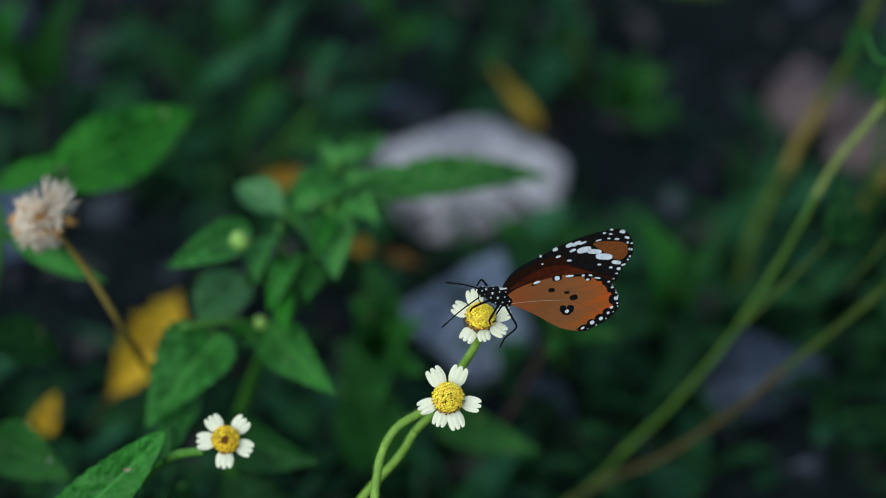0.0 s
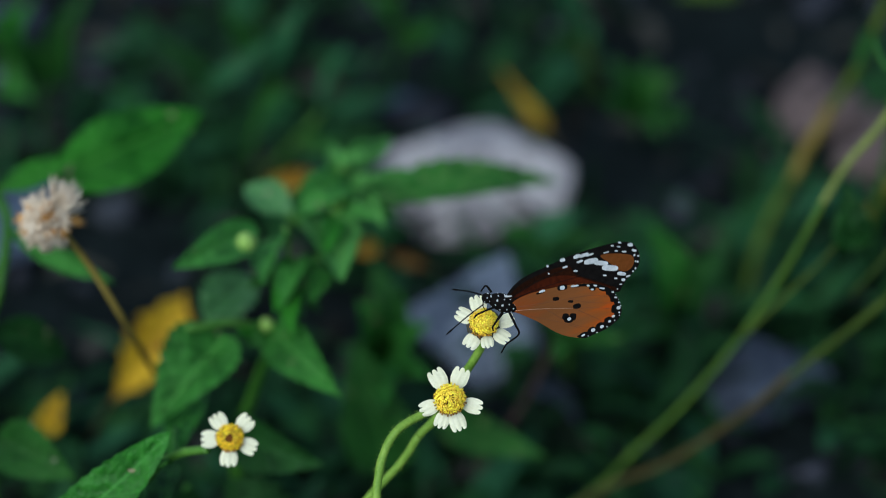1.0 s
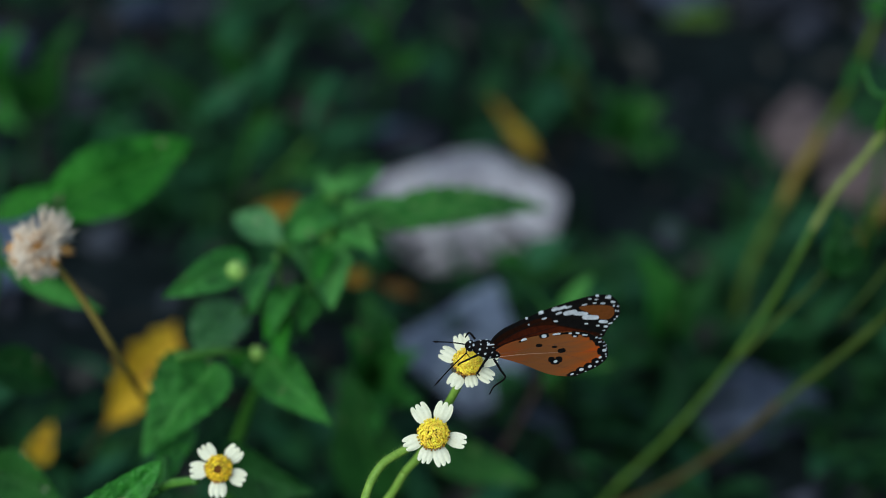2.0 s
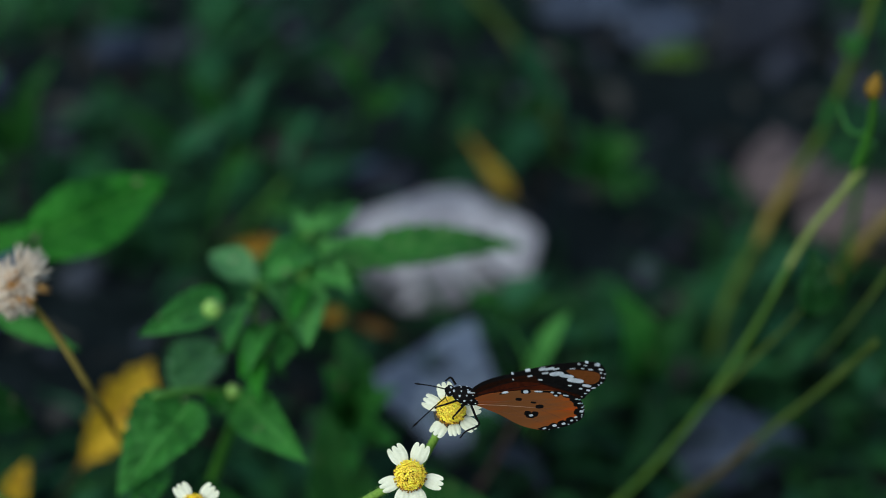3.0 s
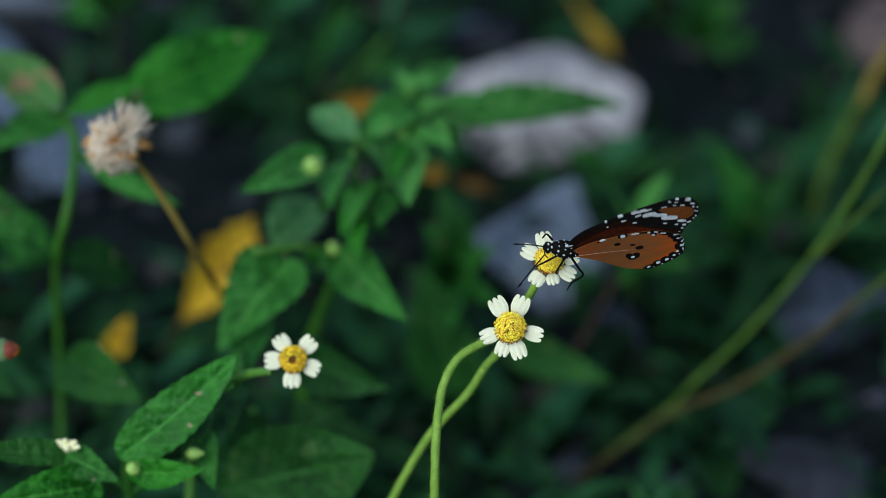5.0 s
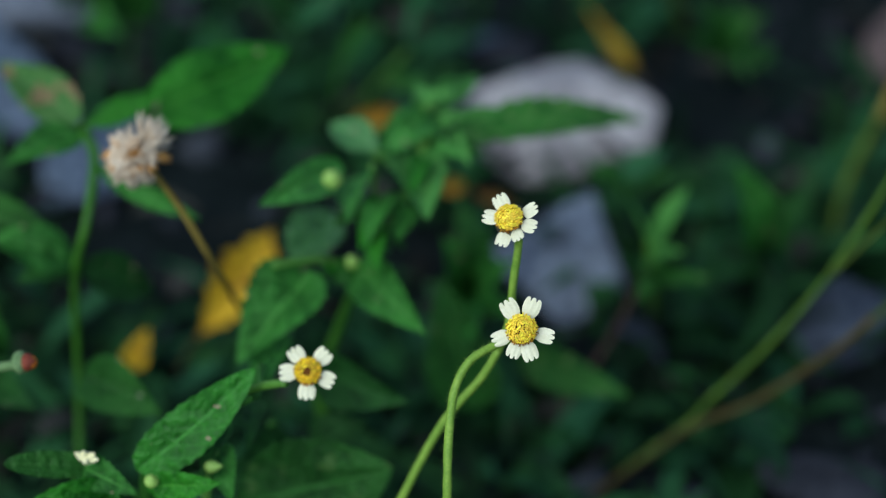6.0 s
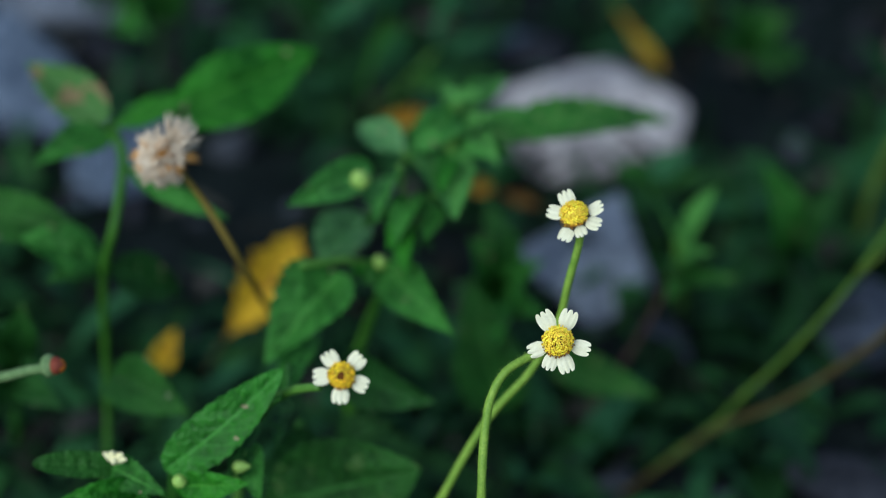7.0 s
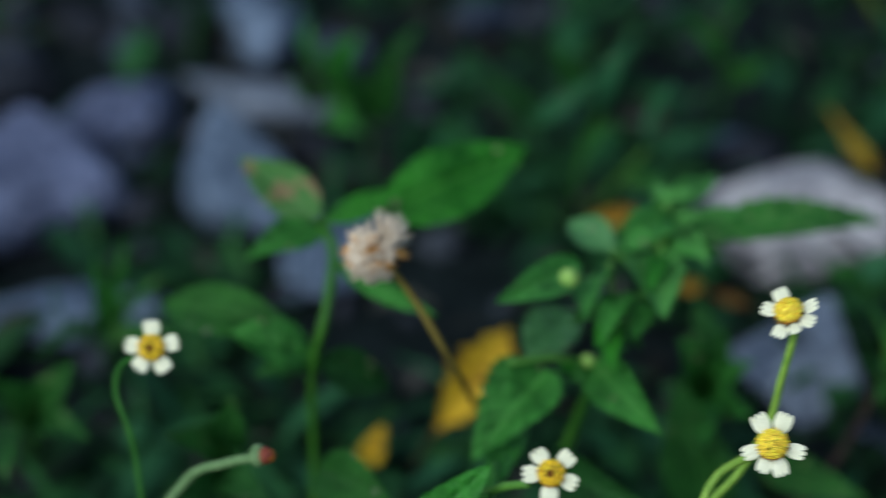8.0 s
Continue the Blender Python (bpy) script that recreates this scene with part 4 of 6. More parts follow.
# ---- flowering weed with the small flower ----
LOW = (-0.0781, 0.5597, 0.0000)
low_weed = plant(LOW, "leafy green weed with toothed leaves below the small flower", "weed", [
    ([LOW, (-0.0903, 0.5846, 0.0742), (-0.0931, 0.5792, 0.1009), (-0.0909, 0.5796, 0.1149), (-0.0783, 0.5814, 0.1251), (-0.0673, 0.5815, 0.1313)], 0.0018, 0.0010, STALK_DEEP),
    ([(-0.0925, 0.5796, 0.0997), (-0.0849, 0.5820, 0.1042), (-0.0767, 0.5846, 0.1072)], 0.0012, 0.0008, STALK_DEEP),
    ([(-0.0931, 0.5792, 0.1009), (-0.1010, 0.5799, 0.1073), (-0.1076, 0.5813, 0.1131)], 0.0012, 0.0008, STALK_DEEP),
    ([LOW, (-0.0561, 0.6196, 0.0437), (-0.0605, 0.6288, 0.0650), (-0.0678, 0.6343, 0.0814)], 0.0016, 0.0010, STALK_DEEP),
    ([(-0.0673, 0.5815, 0.1313), (-0.0660, 0.5917, 0.1249), (-0.0670, 0.6075, 0.1211)], 0.0009, 0.0007, STALK_DEEP),
], [
    ((-0.0942, 0.5745, 0.1145), (-0.0656, 0.5847, 0.1381), 0.0128, (-0.10, -0.78, 0.60), LEAF_GLOSS, dict(arch=0.03, widest=0.42, teeth=0.035, fold=0.42, full=0.6, taper=0.2, bend=0.03)),
    ((-0.0731, 0.5882, 0.1188), (-0.0784, 0.5737, 0.1127), 0.0070, UP, LEAF_SHADE, dict(arch=0.10, teeth=0.05)),
    ((-0.0760, 0.5869, 0.1137), (-0.0712, 0.5705, 0.1081), 0.0080, UP, LEAF, dict(arch=0.10, teeth=0.05)),
    ((-0.1038, 0.5786, 0.1119), (-0.1251, 0.5701, 0.1196), 0.0068, UP, LEAF_SPOTTED, dict(arch=0.05, teeth=0.02, widest=0.5, fold=0.15, full=0.5, taper=0.0)),
    ((-0.0976, 0.5755, 0.1055), (-0.1232, 0.5610, 0.1115), 0.0125, UP, LEAF_BRIGHT, dict(arch=0.12, teeth=0.03, widest=0.45)),
    ((-0.1086, 0.5785, 0.1127), (-0.0930, 0.5672, 0.1133), 0.0085, UP, LEAF, dict(arch=0.10, teeth=0.07)),
    ((-0.0917, 0.5709, 0.1130), (-0.0726, 0.5639, 0.1201), 0.0080, (0, -0.85, 0.5), LEAF_BRIGHT, dict(arch=0.06, teeth=0.03, fold=0.2, widest=0.4)),
    ((-0.1002, 0.5709, 0.1035), (-0.0983, 0.5704, 0.1146), 0.0035, UP, LEAF_GLOSS, dict(arch=0.08, teeth=0.05)),
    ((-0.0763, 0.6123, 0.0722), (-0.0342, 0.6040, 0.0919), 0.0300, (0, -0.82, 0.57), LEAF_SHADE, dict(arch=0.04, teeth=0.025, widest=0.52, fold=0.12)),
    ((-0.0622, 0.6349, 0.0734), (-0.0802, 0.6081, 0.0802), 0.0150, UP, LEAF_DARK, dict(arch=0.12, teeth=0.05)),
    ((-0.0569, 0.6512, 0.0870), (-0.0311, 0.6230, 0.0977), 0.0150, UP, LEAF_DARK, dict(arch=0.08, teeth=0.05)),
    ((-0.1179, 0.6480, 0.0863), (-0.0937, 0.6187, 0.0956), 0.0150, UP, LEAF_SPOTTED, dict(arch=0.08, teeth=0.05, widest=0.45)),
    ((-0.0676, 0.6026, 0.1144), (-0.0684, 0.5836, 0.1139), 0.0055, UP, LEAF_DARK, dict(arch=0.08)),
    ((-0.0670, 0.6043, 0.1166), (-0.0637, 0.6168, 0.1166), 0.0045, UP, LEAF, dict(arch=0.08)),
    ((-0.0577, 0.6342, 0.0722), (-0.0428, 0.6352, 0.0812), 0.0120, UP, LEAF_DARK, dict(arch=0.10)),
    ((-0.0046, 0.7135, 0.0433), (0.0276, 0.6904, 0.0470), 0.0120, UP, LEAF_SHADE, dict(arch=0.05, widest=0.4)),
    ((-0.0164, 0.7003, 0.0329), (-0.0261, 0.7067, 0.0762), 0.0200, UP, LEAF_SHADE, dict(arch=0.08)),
])
bud(mid_weed, (-0.0480, 0.6658, 0.1094), (0.1, -0.4, 0.9), 0.0036, 0.0020, BUD_GREEN, "pale green flower bud")
bud(mid_weed, (-0.0524, 0.6655, 0.1357), (0.1, -0.4, 0.9), 0.0052, 0.0026, BUD_GREEN, "pale green flower bud on a leaf")
bud(low_weed, (-0.0899, 0.5689, 0.1155), (0.1, -0.4, 0.9), 0.0032, 0.0018, BUD_GREEN, "small pale green bud")
bud(low_weed, (-0.0778, 0.5759, 0.1148), (0.95, -0.2, 0.25), 0.0046, 0.0017, BUD_GREEN, "small pale green bud")
for way in ((-0.7, -0.4, 0.9), (-0.1, -0.4, 1.0), (0.6, -0.4, 0.8), (0.1, -0.9, 0.5), (0.9, -0.6, 0.5)):
    bud(low_weed, (-0.1058, 0.5741, 0.1181), way, 0.0044, 0.0011, CREAM, "cream opening bud")


# ---- long stalks ----
def stalk(label, pts, r0, r1, m, leaves=(), nodes=(0.4, 0.7), branches=()):
    p = plant(pts[0], label, "stalk", [(pts, r0, r1, m), *branches], leaves, "tall_stalk", "long arching stalks")
    line = spline(local(pts[0], pts), 10)
    for q in nodes:
        i = int(q * (len(line) - 2))
        way = line[i + 1] - line[i]
        part("node", knob(bmesh.new(), line[i] - way.normalized() * 0.002, way, 0.004, max(r0, r1) * 1.2), m, p)
    return p


ROOT = (0.0178, 0.7021, 0.0000)
amber_stalk = stalk("long arching green stalk tipped with an orange bud", [ROOT, (0.0327, 0.7052, 0.0132), (0.0446, 0.7039, 0.0266), (0.0511, 0.7005, 0.0389), (0.0650, 0.6991, 0.0580), (0.0789, 0.7015, 0.0779), (0.0869, 0.7013, 0.0943), (0.0936, 0.7006, 0.1101), (0.0998, 0.7002, 0.1268)], 0.0007, 0.0009, STALK_LIT, [
    ((0.1072, 0.6915, 0.1174), (0.1044, 0.6936, 0.1378), 0.0110, UP, LEAF_DARK, dict(arch=0.08)),
], branches=[
    ([(0.0801, 0.6902, 0.0898), (0.0882, 0.6910, 0.0995), (0.0959, 0.6914, 0.1089), (0.1008, 0.6906, 0.1162), (0.1095, 0.6931, 0.1291)], 0.0009, 0.0003, STALK_OLIVE_DARK),
    ([(0.0996, 0.7008, 0.1257), (0.1055, 0.7015, 0.1384), (0.1113, 0.7003, 0.1484), (0.1167, 0.6993, 0.1588)], 0.0010, 0.0012, PALE_STEM),
    ([(0.1150, 0.6992, 0.1583), (0.1176, 0.6982, 0.1701), (0.1178, 0.6955, 0.1786), (0.1176, 0.6935, 0.1883)], 0.0011, 0.0010, STALK_BRIGHT),
    ([(0.1183, 0.6999, 0.1698), (0.1150, 0.7017, 0.1680), (0.1126, 0.7049, 0.1687), (0.1111, 0.7094, 0.1719)], 0.0006, 0.0004, STALK_DEEP)])
part("bud", knob(bmesh.new(), Vector((0.1165, 0.6920, 0.1855)) - amber_stalk.location, (0.1, -0.2, 1), 0.0078, 0.0022), OCHRE_LEAF, amber_stalk, "orange withered bud")
stalk("long low stalk, brown at its foot and olive green above", [ROOT, (0.0333, 0.7050, 0.0129), (0.0456, 0.7033, 0.0259), (0.0625, 0.7015, 0.0364), (0.0764, 0.6986, 0.0507), (0.0862, 0.6947, 0.0634), (0.0933, 0.6907, 0.0759)], 0.0010, 0.0011, STALK_DRY, branches=[
    ([(0.0920, 0.6914, 0.0734), (0.1014, 0.6884, 0.0861), (0.1082, 0.6841, 0.0970), (0.1171, 0.6809, 0.1101), (0.1212, 0.6760, 0.1199)], 0.0009, 0.0012, STALK_OLIVE_DARK),
    ([(0.1097, 0.7006, 0.0960), (0.1162, 0.6980, 0.1082), (0.1240, 0.6967, 0.1231), (0.1316, 0.6963, 0.1397)], 0.0003, 0.0009, STALK_OLIVE_DARK)])
stalk("upright stalk, dry straw yellow below and green above", [(0.0949, 0.8214, 0.0000)] + [(0.0970, 0.8162, 0.0304), (0.1033, 0.8148, 0.0517), (0.1061, 0.8080, 0.0647)], 0.0016, 0.0017, STALK_OLIVE, [
    ((0.1219, 0.7911, 0.1265), (0.1165, 0.7814, 0.1189), 0.0050, UP, LEAF_SHADE, dict(arch=0.08)),
    ((0.1244, 0.7923, 0.1391), (0.1300, 0.7905, 0.1477), 0.0080, UP, LEAF_SHADE, dict(arch=0.08)),
], branches=[
    ([(0.1053, 0.8087, 0.0620), (0.1092, 0.8095, 0.0731), (0.1130, 0.8088, 0.0822), (0.1161, 0.8079, 0.0909)], 0.0018, 0.0020, STRAW),
    ([(0.1158, 0.8074, 0.0900), (0.1195, 0.8026, 0.1028), (0.1228, 0.7981, 0.1165), (0.1259, 0.7946, 0.1320), (0.1299, 0.7924, 0.1503), (0.1333, 0.7923, 0.1726)], 0.0017, 0.0014, STALK_OLIVE)])
stalk("dark green stalk behind the others", [(0.1356, 0.8467, 0.0000)] + [(0.1273, 0.7787, 0.0710), (0.1269, 0.7675, 0.0965), (0.1265, 0.7557, 0.1215), (0.1254, 0.7405, 0.1413)], 0.0011, 0.0010, STALK_DEEP)
stalk("tan dry stalk low over the stones", [(0.1295, 0.8597, 0.0000)] + [(0.1321, 0.7934, 0.0668), (0.1367, 0.7912, 0.0769), (0.1432, 0.7885, 0.0868), (0.1536, 0.7860, 0.0984)], 0.0018, 0.0015, STRAW)

stalk("thin purplish brown twig behind the daisies", [(0.0049, 0.7229, 0.0000), (0.0113, 0.7267, 0.0164), (0.0209, 0.7280, 0.0346), (0.0297, 0.7381, 0.0479), (0.0320, 0.7421, 0.0532)], 0.0010, 0.0007, TWIG, nodes=(0.5,))

# ---- low seedlings and blades behind ----
SEED = (0.0375, 0.7874, 0.0000)
plant(SEED, "small green seedling with upright narrow leaves", "seedling", [
    ([SEED, (0.0352, 0.7492, 0.0417), (0.0338, 0.7423, 0.0575), (0.0333, 0.7410, 0.0642)], 0.0016, 0.0012, STALK_MID),
], [
    ((0.0332, 0.7419, 0.0570), (0.0437, 0.7335, 0.0891), 0.0080, (0, -0.6, 0.8), LEAF_PALE, dict(arch=0.05, widest=0.55, teeth=0.0)),
    ((0.0332, 0.7425, 0.0578), (0.0258, 0.7359, 0.0826), 0.0062, (0, -0.6, 0.8), LEAF_PALE, dict(arch=0.05, widest=0.5, teeth=0.0)),
    ((0.0338, 0.7442, 0.0517), (0.0508, 0.7261, 0.0622), 0.0075, UP, LEAF_SHADE, dict(arch=0.08)),
    ((0.0341, 0.7442, 0.0517), (0.0296, 0.7223, 0.0556), 0.0075, UP, LEAF_SHADE, dict(arch=0.08)),
    ((0.0336, 0.7425, 0.0545), (0.0427, 0.7267, 0.0707), 0.0070, UP, LEAF_PALE, dict(arch=0.08)),
], "seedling")
BLADE = (0.0538, 0.9498, 0.0000)
plant(BLADE, "long grass stem arching over the soil", "grass", [
    ([BLADE, (0.0486, 0.9310, 0.0257), (0.0440, 0.9290, 0.0413), (0.0379, 0.9313, 0.0545), (0.0284, 0.9340, 0.0685), (0.0175, 0.9350, 0.0801)], 0.0018, 0.0016, STALK_OLIVE_DARK),
], [
    ((0.0447, 0.9269, 0.0397), (0.0326, 0.9192, 0.0730), 0.0100, UP, LEAF_TEAL, dict(arch=0.06, widest=0.5, teeth=0.0)),
    ((0.0432, 0.9288, 0.0408), (0.0309, 0.9067, 0.0518), 0.0085, UP, LEAF_SHADE, dict(arch=0.08, widest=0.5, teeth=0.0)),
    ((0.0464, 0.9289, 0.0316), (0.0575, 0.8979, 0.0395), 0.0090, UP, LEAF_DARK, dict(arch=0.08, widest=0.5, teeth=0.0)),
], "grass_tuft")
HEDGE = (-0.0674, 0.8931, 0.0000)
plant(HEDGE, "taller dull green weed with narrow slanting leaves", "weed", [
    ([HEDGE, (-0.0641, 0.8530, 0.0445), (-0.0575, 0.8462, 0.0703), (-0.0505, 0.8421, 0.0915)], 0.0013, 0.0008, STALK_DEEP),
    ([HEDGE, (-0.0491, 0.8464, 0.0510), (-0.0404, 0.8389, 0.0665)], 0.0011, 0.0007, STALK_MID),
], [
    ((-0.0810, 0.8433, 0.0687), (-0.0543, 0.8334, 0.0968), 0.0065, UP, LEAF_TEAL, dict(arch=0.05, widest=0.5, teeth=0.0)),
    ((-0.0563, 0.8439, 0.0759), (-0.0450, 0.8350, 0.1084), 0.0085, UP, LEAF_TEAL, dict(arch=0.05, widest=0.5, teeth=0.0)),
    ((-0.0413, 0.8385, 0.0659), (-0.0312, 0.8291, 0.0974), 0.0095, UP, LEAF_TEAL, dict(arch=0.05, widest=0.5, teeth=0.0)),
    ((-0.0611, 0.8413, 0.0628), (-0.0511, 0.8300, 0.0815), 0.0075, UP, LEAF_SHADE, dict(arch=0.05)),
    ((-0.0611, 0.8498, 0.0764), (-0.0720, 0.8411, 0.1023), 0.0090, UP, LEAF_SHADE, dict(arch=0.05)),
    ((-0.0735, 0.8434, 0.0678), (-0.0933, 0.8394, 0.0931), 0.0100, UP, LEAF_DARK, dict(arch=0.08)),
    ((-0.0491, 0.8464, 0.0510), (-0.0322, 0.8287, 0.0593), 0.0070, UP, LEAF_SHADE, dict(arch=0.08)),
])
EDGE = (-0.1444, 0.9248, 0.0000)
plant(EDGE, "mid green leafy weed beyond the broad leaf", "weed", [
    ([EDGE, (-0.1358, 0.8890, 0.0389), (-0.1292, 0.8719, 0.0670)], 0.0013, 0.0008, STALK_DEEP),
], [
    ((-0.1336, 0.8827, 0.0473), (-0.1234, 0.8704, 0.0828), 0.0120, UP, LEAF_SHADE, dict(arch=0.05)),
    ((-0.1336, 0.8837, 0.0489), (-0.1395, 0.8649, 0.0776), 0.0110, UP, LEAF_SHADE, dict(arch=0.05)),
    ((-0.1327, 0.8868, 0.0536), (-0.1145, 0.8759, 0.0900), 0.0090, UP, LEAF_DARK, dict(arch=0.05)),
])
RISE = (-0.0207, 0.9624, 0.0000)
plant(RISE, "dark green weed with small leaves at the back", "weed", [
    ([RISE, (-0.0181, 0.9416, 0.0315), (-0.0197, 0.9313, 0.0535)], 0.0013, 0.0008, STALK_DEEP),
], [
    ((-0.0189, 0.9360, 0.0417), (-0.0326, 0.9166, 0.0687), 0.0075, UP, LEAF, dict(arch=0.05)),
    ((-0.0189, 0.9330, 0.0367), (-0.0023, 0.9113, 0.0587), 0.0095, UP, LEAF_SHADE, dict(arch=0.08)),
    ((-0.0189, 0.9390, 0.0467), (-0.0099, 0.9208, 0.0750), 0.0080, UP, LEAF_SHADE, dict(arch=0.05)),
    ((-0.0189, 0.9310, 0.0334), (-0.0288, 0.9012, 0.0426), 0.0080, UP, LEAF_SHADE, dict(arch=0.05)),
])
FARGREEN = (-0.1589, 0.9511, 0.0000)
plant(FARGREEN, "bright green leafy weed behind the stones", "weed", [
    ([FARGREEN, (-0.1527, 0.9180, 0.0324), (-0.1511, 0.9156, 0.0475)], 0.0016, 0.0010, STALK_DEEP),
], [
    ((-0.1527, 0.9190, 0.0341), (-0.1395, 0.9056, 0.0670), 0.0150, UP, LEAF_BRIGHT, dict(arch=0.08)),
    ((-0.1510, 0.9136, 0.0442), (-0.1573, 0.9061, 0.0729), 0.0140, UP, LEAF, dict(arch=0.08)),
    ((-0.1527, 0.9180, 0.0324), (-0.1618, 0.8968, 0.0586), 0.0120, UP, LEAF_SHADE, dict(arch=0.08)),
    ((-0.1527, 0.9180, 0.0324), (-0.1297, 0.8960, 0.0487), 0.0130, UP, LEAF_SHADE, dict(arch=0.08)),
    ((-0.1526, 0.9169, 0.0308), (-0.1376, 0.8800, 0.0440), 0.0130, UP, LEAF, dict(arch=0.08)),
])
TUFT = (-0.2142, 0.8076, 0.0000)
plant(TUFT, "tuft of green grass blades beside the stones", "grass", [
    ([TUFT, (-0.2055, 0.7782, 0.0306), (-0.2039, 0.7731, 0.0407)], 0.0014, 0.0010, STALK_DEEP),
], [
    ((-0.2048, 0.7742, 0.0335), (-0.1998, 0.7531, 0.0818), 0.0052, UP, LEAF, dict(arch=0.05, widest=0.4, teeth=0.0)),
    ((-0.2045, 0.7742, 0.0335), (-0.1920, 0.7641, 0.0787), 0.0050, UP, LEAF, dict(arch=0.05, widest=0.4, teeth=0.0)),
    ((-0.2052, 0.7741, 0.0335), (-0.2112, 0.7463, 0.0740), 0.0055, UP, LEAF_SHADE, dict(arch=0.10, widest=0.4, teeth=0.0)),
    ((-0.2041, 0.7743, 0.0335), (-0.1792, 0.7597, 0.0698), 0.0060, UP, LEAF_SHADE, dict(arch=0.10, widest=0.4, teeth=0.0)),
    ((-0.2045, 0.7737, 0.0328), (-0.1700, 0.7338, 0.0659), 0.0070, UP, LEAF_SHADE, dict(arch=0.12, widest=0.4, teeth=0.0)),
    ((-0.2045, 0.7737, 0.0328), (-0.2118, 0.7168, 0.0667), 0.0070, UP, LEAF_SHADE, dict(arch=0.12, widest=0.4, teeth=0.0)),
], "grass_tuft")
NOOK = (-0.2283, 0.7592, 0.0000)
plant(NOOK, "dark green low weed under the stones", "weed", [
    ([NOOK, (-0.2159, 0.7213, 0.0384), (-0.2111, 0.7095, 0.0559)], 0.0014, 0.0010, STALK_DEEP),
], [
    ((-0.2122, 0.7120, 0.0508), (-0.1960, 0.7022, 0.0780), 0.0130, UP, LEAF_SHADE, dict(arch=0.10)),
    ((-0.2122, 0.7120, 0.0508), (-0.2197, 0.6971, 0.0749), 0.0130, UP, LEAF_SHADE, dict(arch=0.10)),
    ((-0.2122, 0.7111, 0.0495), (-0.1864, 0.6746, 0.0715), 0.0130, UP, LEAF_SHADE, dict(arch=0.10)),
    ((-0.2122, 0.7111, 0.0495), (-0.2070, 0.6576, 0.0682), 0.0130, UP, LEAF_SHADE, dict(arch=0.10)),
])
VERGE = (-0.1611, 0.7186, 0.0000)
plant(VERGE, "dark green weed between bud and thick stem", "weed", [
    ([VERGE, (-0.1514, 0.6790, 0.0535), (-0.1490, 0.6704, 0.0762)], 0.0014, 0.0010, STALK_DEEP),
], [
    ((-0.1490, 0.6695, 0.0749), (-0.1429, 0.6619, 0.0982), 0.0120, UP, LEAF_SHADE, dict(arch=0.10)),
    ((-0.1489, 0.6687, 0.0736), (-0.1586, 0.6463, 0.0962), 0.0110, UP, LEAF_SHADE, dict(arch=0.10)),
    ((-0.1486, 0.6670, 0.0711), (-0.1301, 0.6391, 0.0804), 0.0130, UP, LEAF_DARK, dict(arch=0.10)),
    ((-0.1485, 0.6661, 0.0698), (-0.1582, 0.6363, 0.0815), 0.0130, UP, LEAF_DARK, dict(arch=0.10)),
])
GAP = (-0.0192, 0.7904, 0.0000)
plant(GAP, "dull green low weed beside the angular stone", "weed", [
    ([GAP, (-0.0180, 0.7438, 0.0395), (-0.0182, 0.7346, 0.0526)], 0.0014, 0.0010, STALK_DEEP),
], [
    ((-0.0183, 0.7377, 0.0483), (-0.0265, 0.7299, 0.0726), 0.0130, UP, LEAF, dict(arch=0.10)),
    ((-0.0183, 0.7381, 0.0490), (-0.0140, 0.7316, 0.0750), 0.0120, UP, LEAF_SHADE, dict(arch=0.10)),
    ((-0.0178, 0.7377, 0.0483), (-0.0050, 0.7183, 0.0732), 0.0100, UP, LEAF, dict(arch=0.10)),
    ((-0.0183, 0.7368, 0.0469), (-0.0294, 0.7037, 0.0693), 0.0130, UP, LEAF_SHADE, dict(arch=0.10)),
    ((-0.0178, 0.7368, 0.0469), (-0.0044, 0.7014, 0.0660), 0.0120, UP, LEAF, dict(arch=0.10)),
    ((-0.0182, 0.7363, 0.0462), (-0.0181, 0.6884, 0.0645), 0.0130, UP, LEAF, dict(arch=0.10)),
    ((-0.0182, 0.7350, 0.0533), (-0.0226, 0.7524, 0.0702), 0.0100, UP, LEAF_SHADE, dict(arch=0.10)),
])
SHADE = (0.0702, 0.8081, 0.0000)
# the dark leaf green carries this plant's shade
plant(SHADE, "broad-leaved dark green low plant in shade", "weed", [
    ([SHADE, (0.0693, 0.7912, 0.0213), (0.0687, 0.7789, 0.0388)], 0.0018, 0.0014, STALK_DEEP),
], [
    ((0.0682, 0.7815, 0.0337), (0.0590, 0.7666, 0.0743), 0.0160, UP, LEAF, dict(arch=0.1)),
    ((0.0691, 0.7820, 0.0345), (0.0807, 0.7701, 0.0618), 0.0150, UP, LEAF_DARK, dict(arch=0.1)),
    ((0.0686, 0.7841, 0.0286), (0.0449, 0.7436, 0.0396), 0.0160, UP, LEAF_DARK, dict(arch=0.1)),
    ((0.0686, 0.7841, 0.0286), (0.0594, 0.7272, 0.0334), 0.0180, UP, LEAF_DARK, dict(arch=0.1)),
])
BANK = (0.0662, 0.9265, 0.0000)
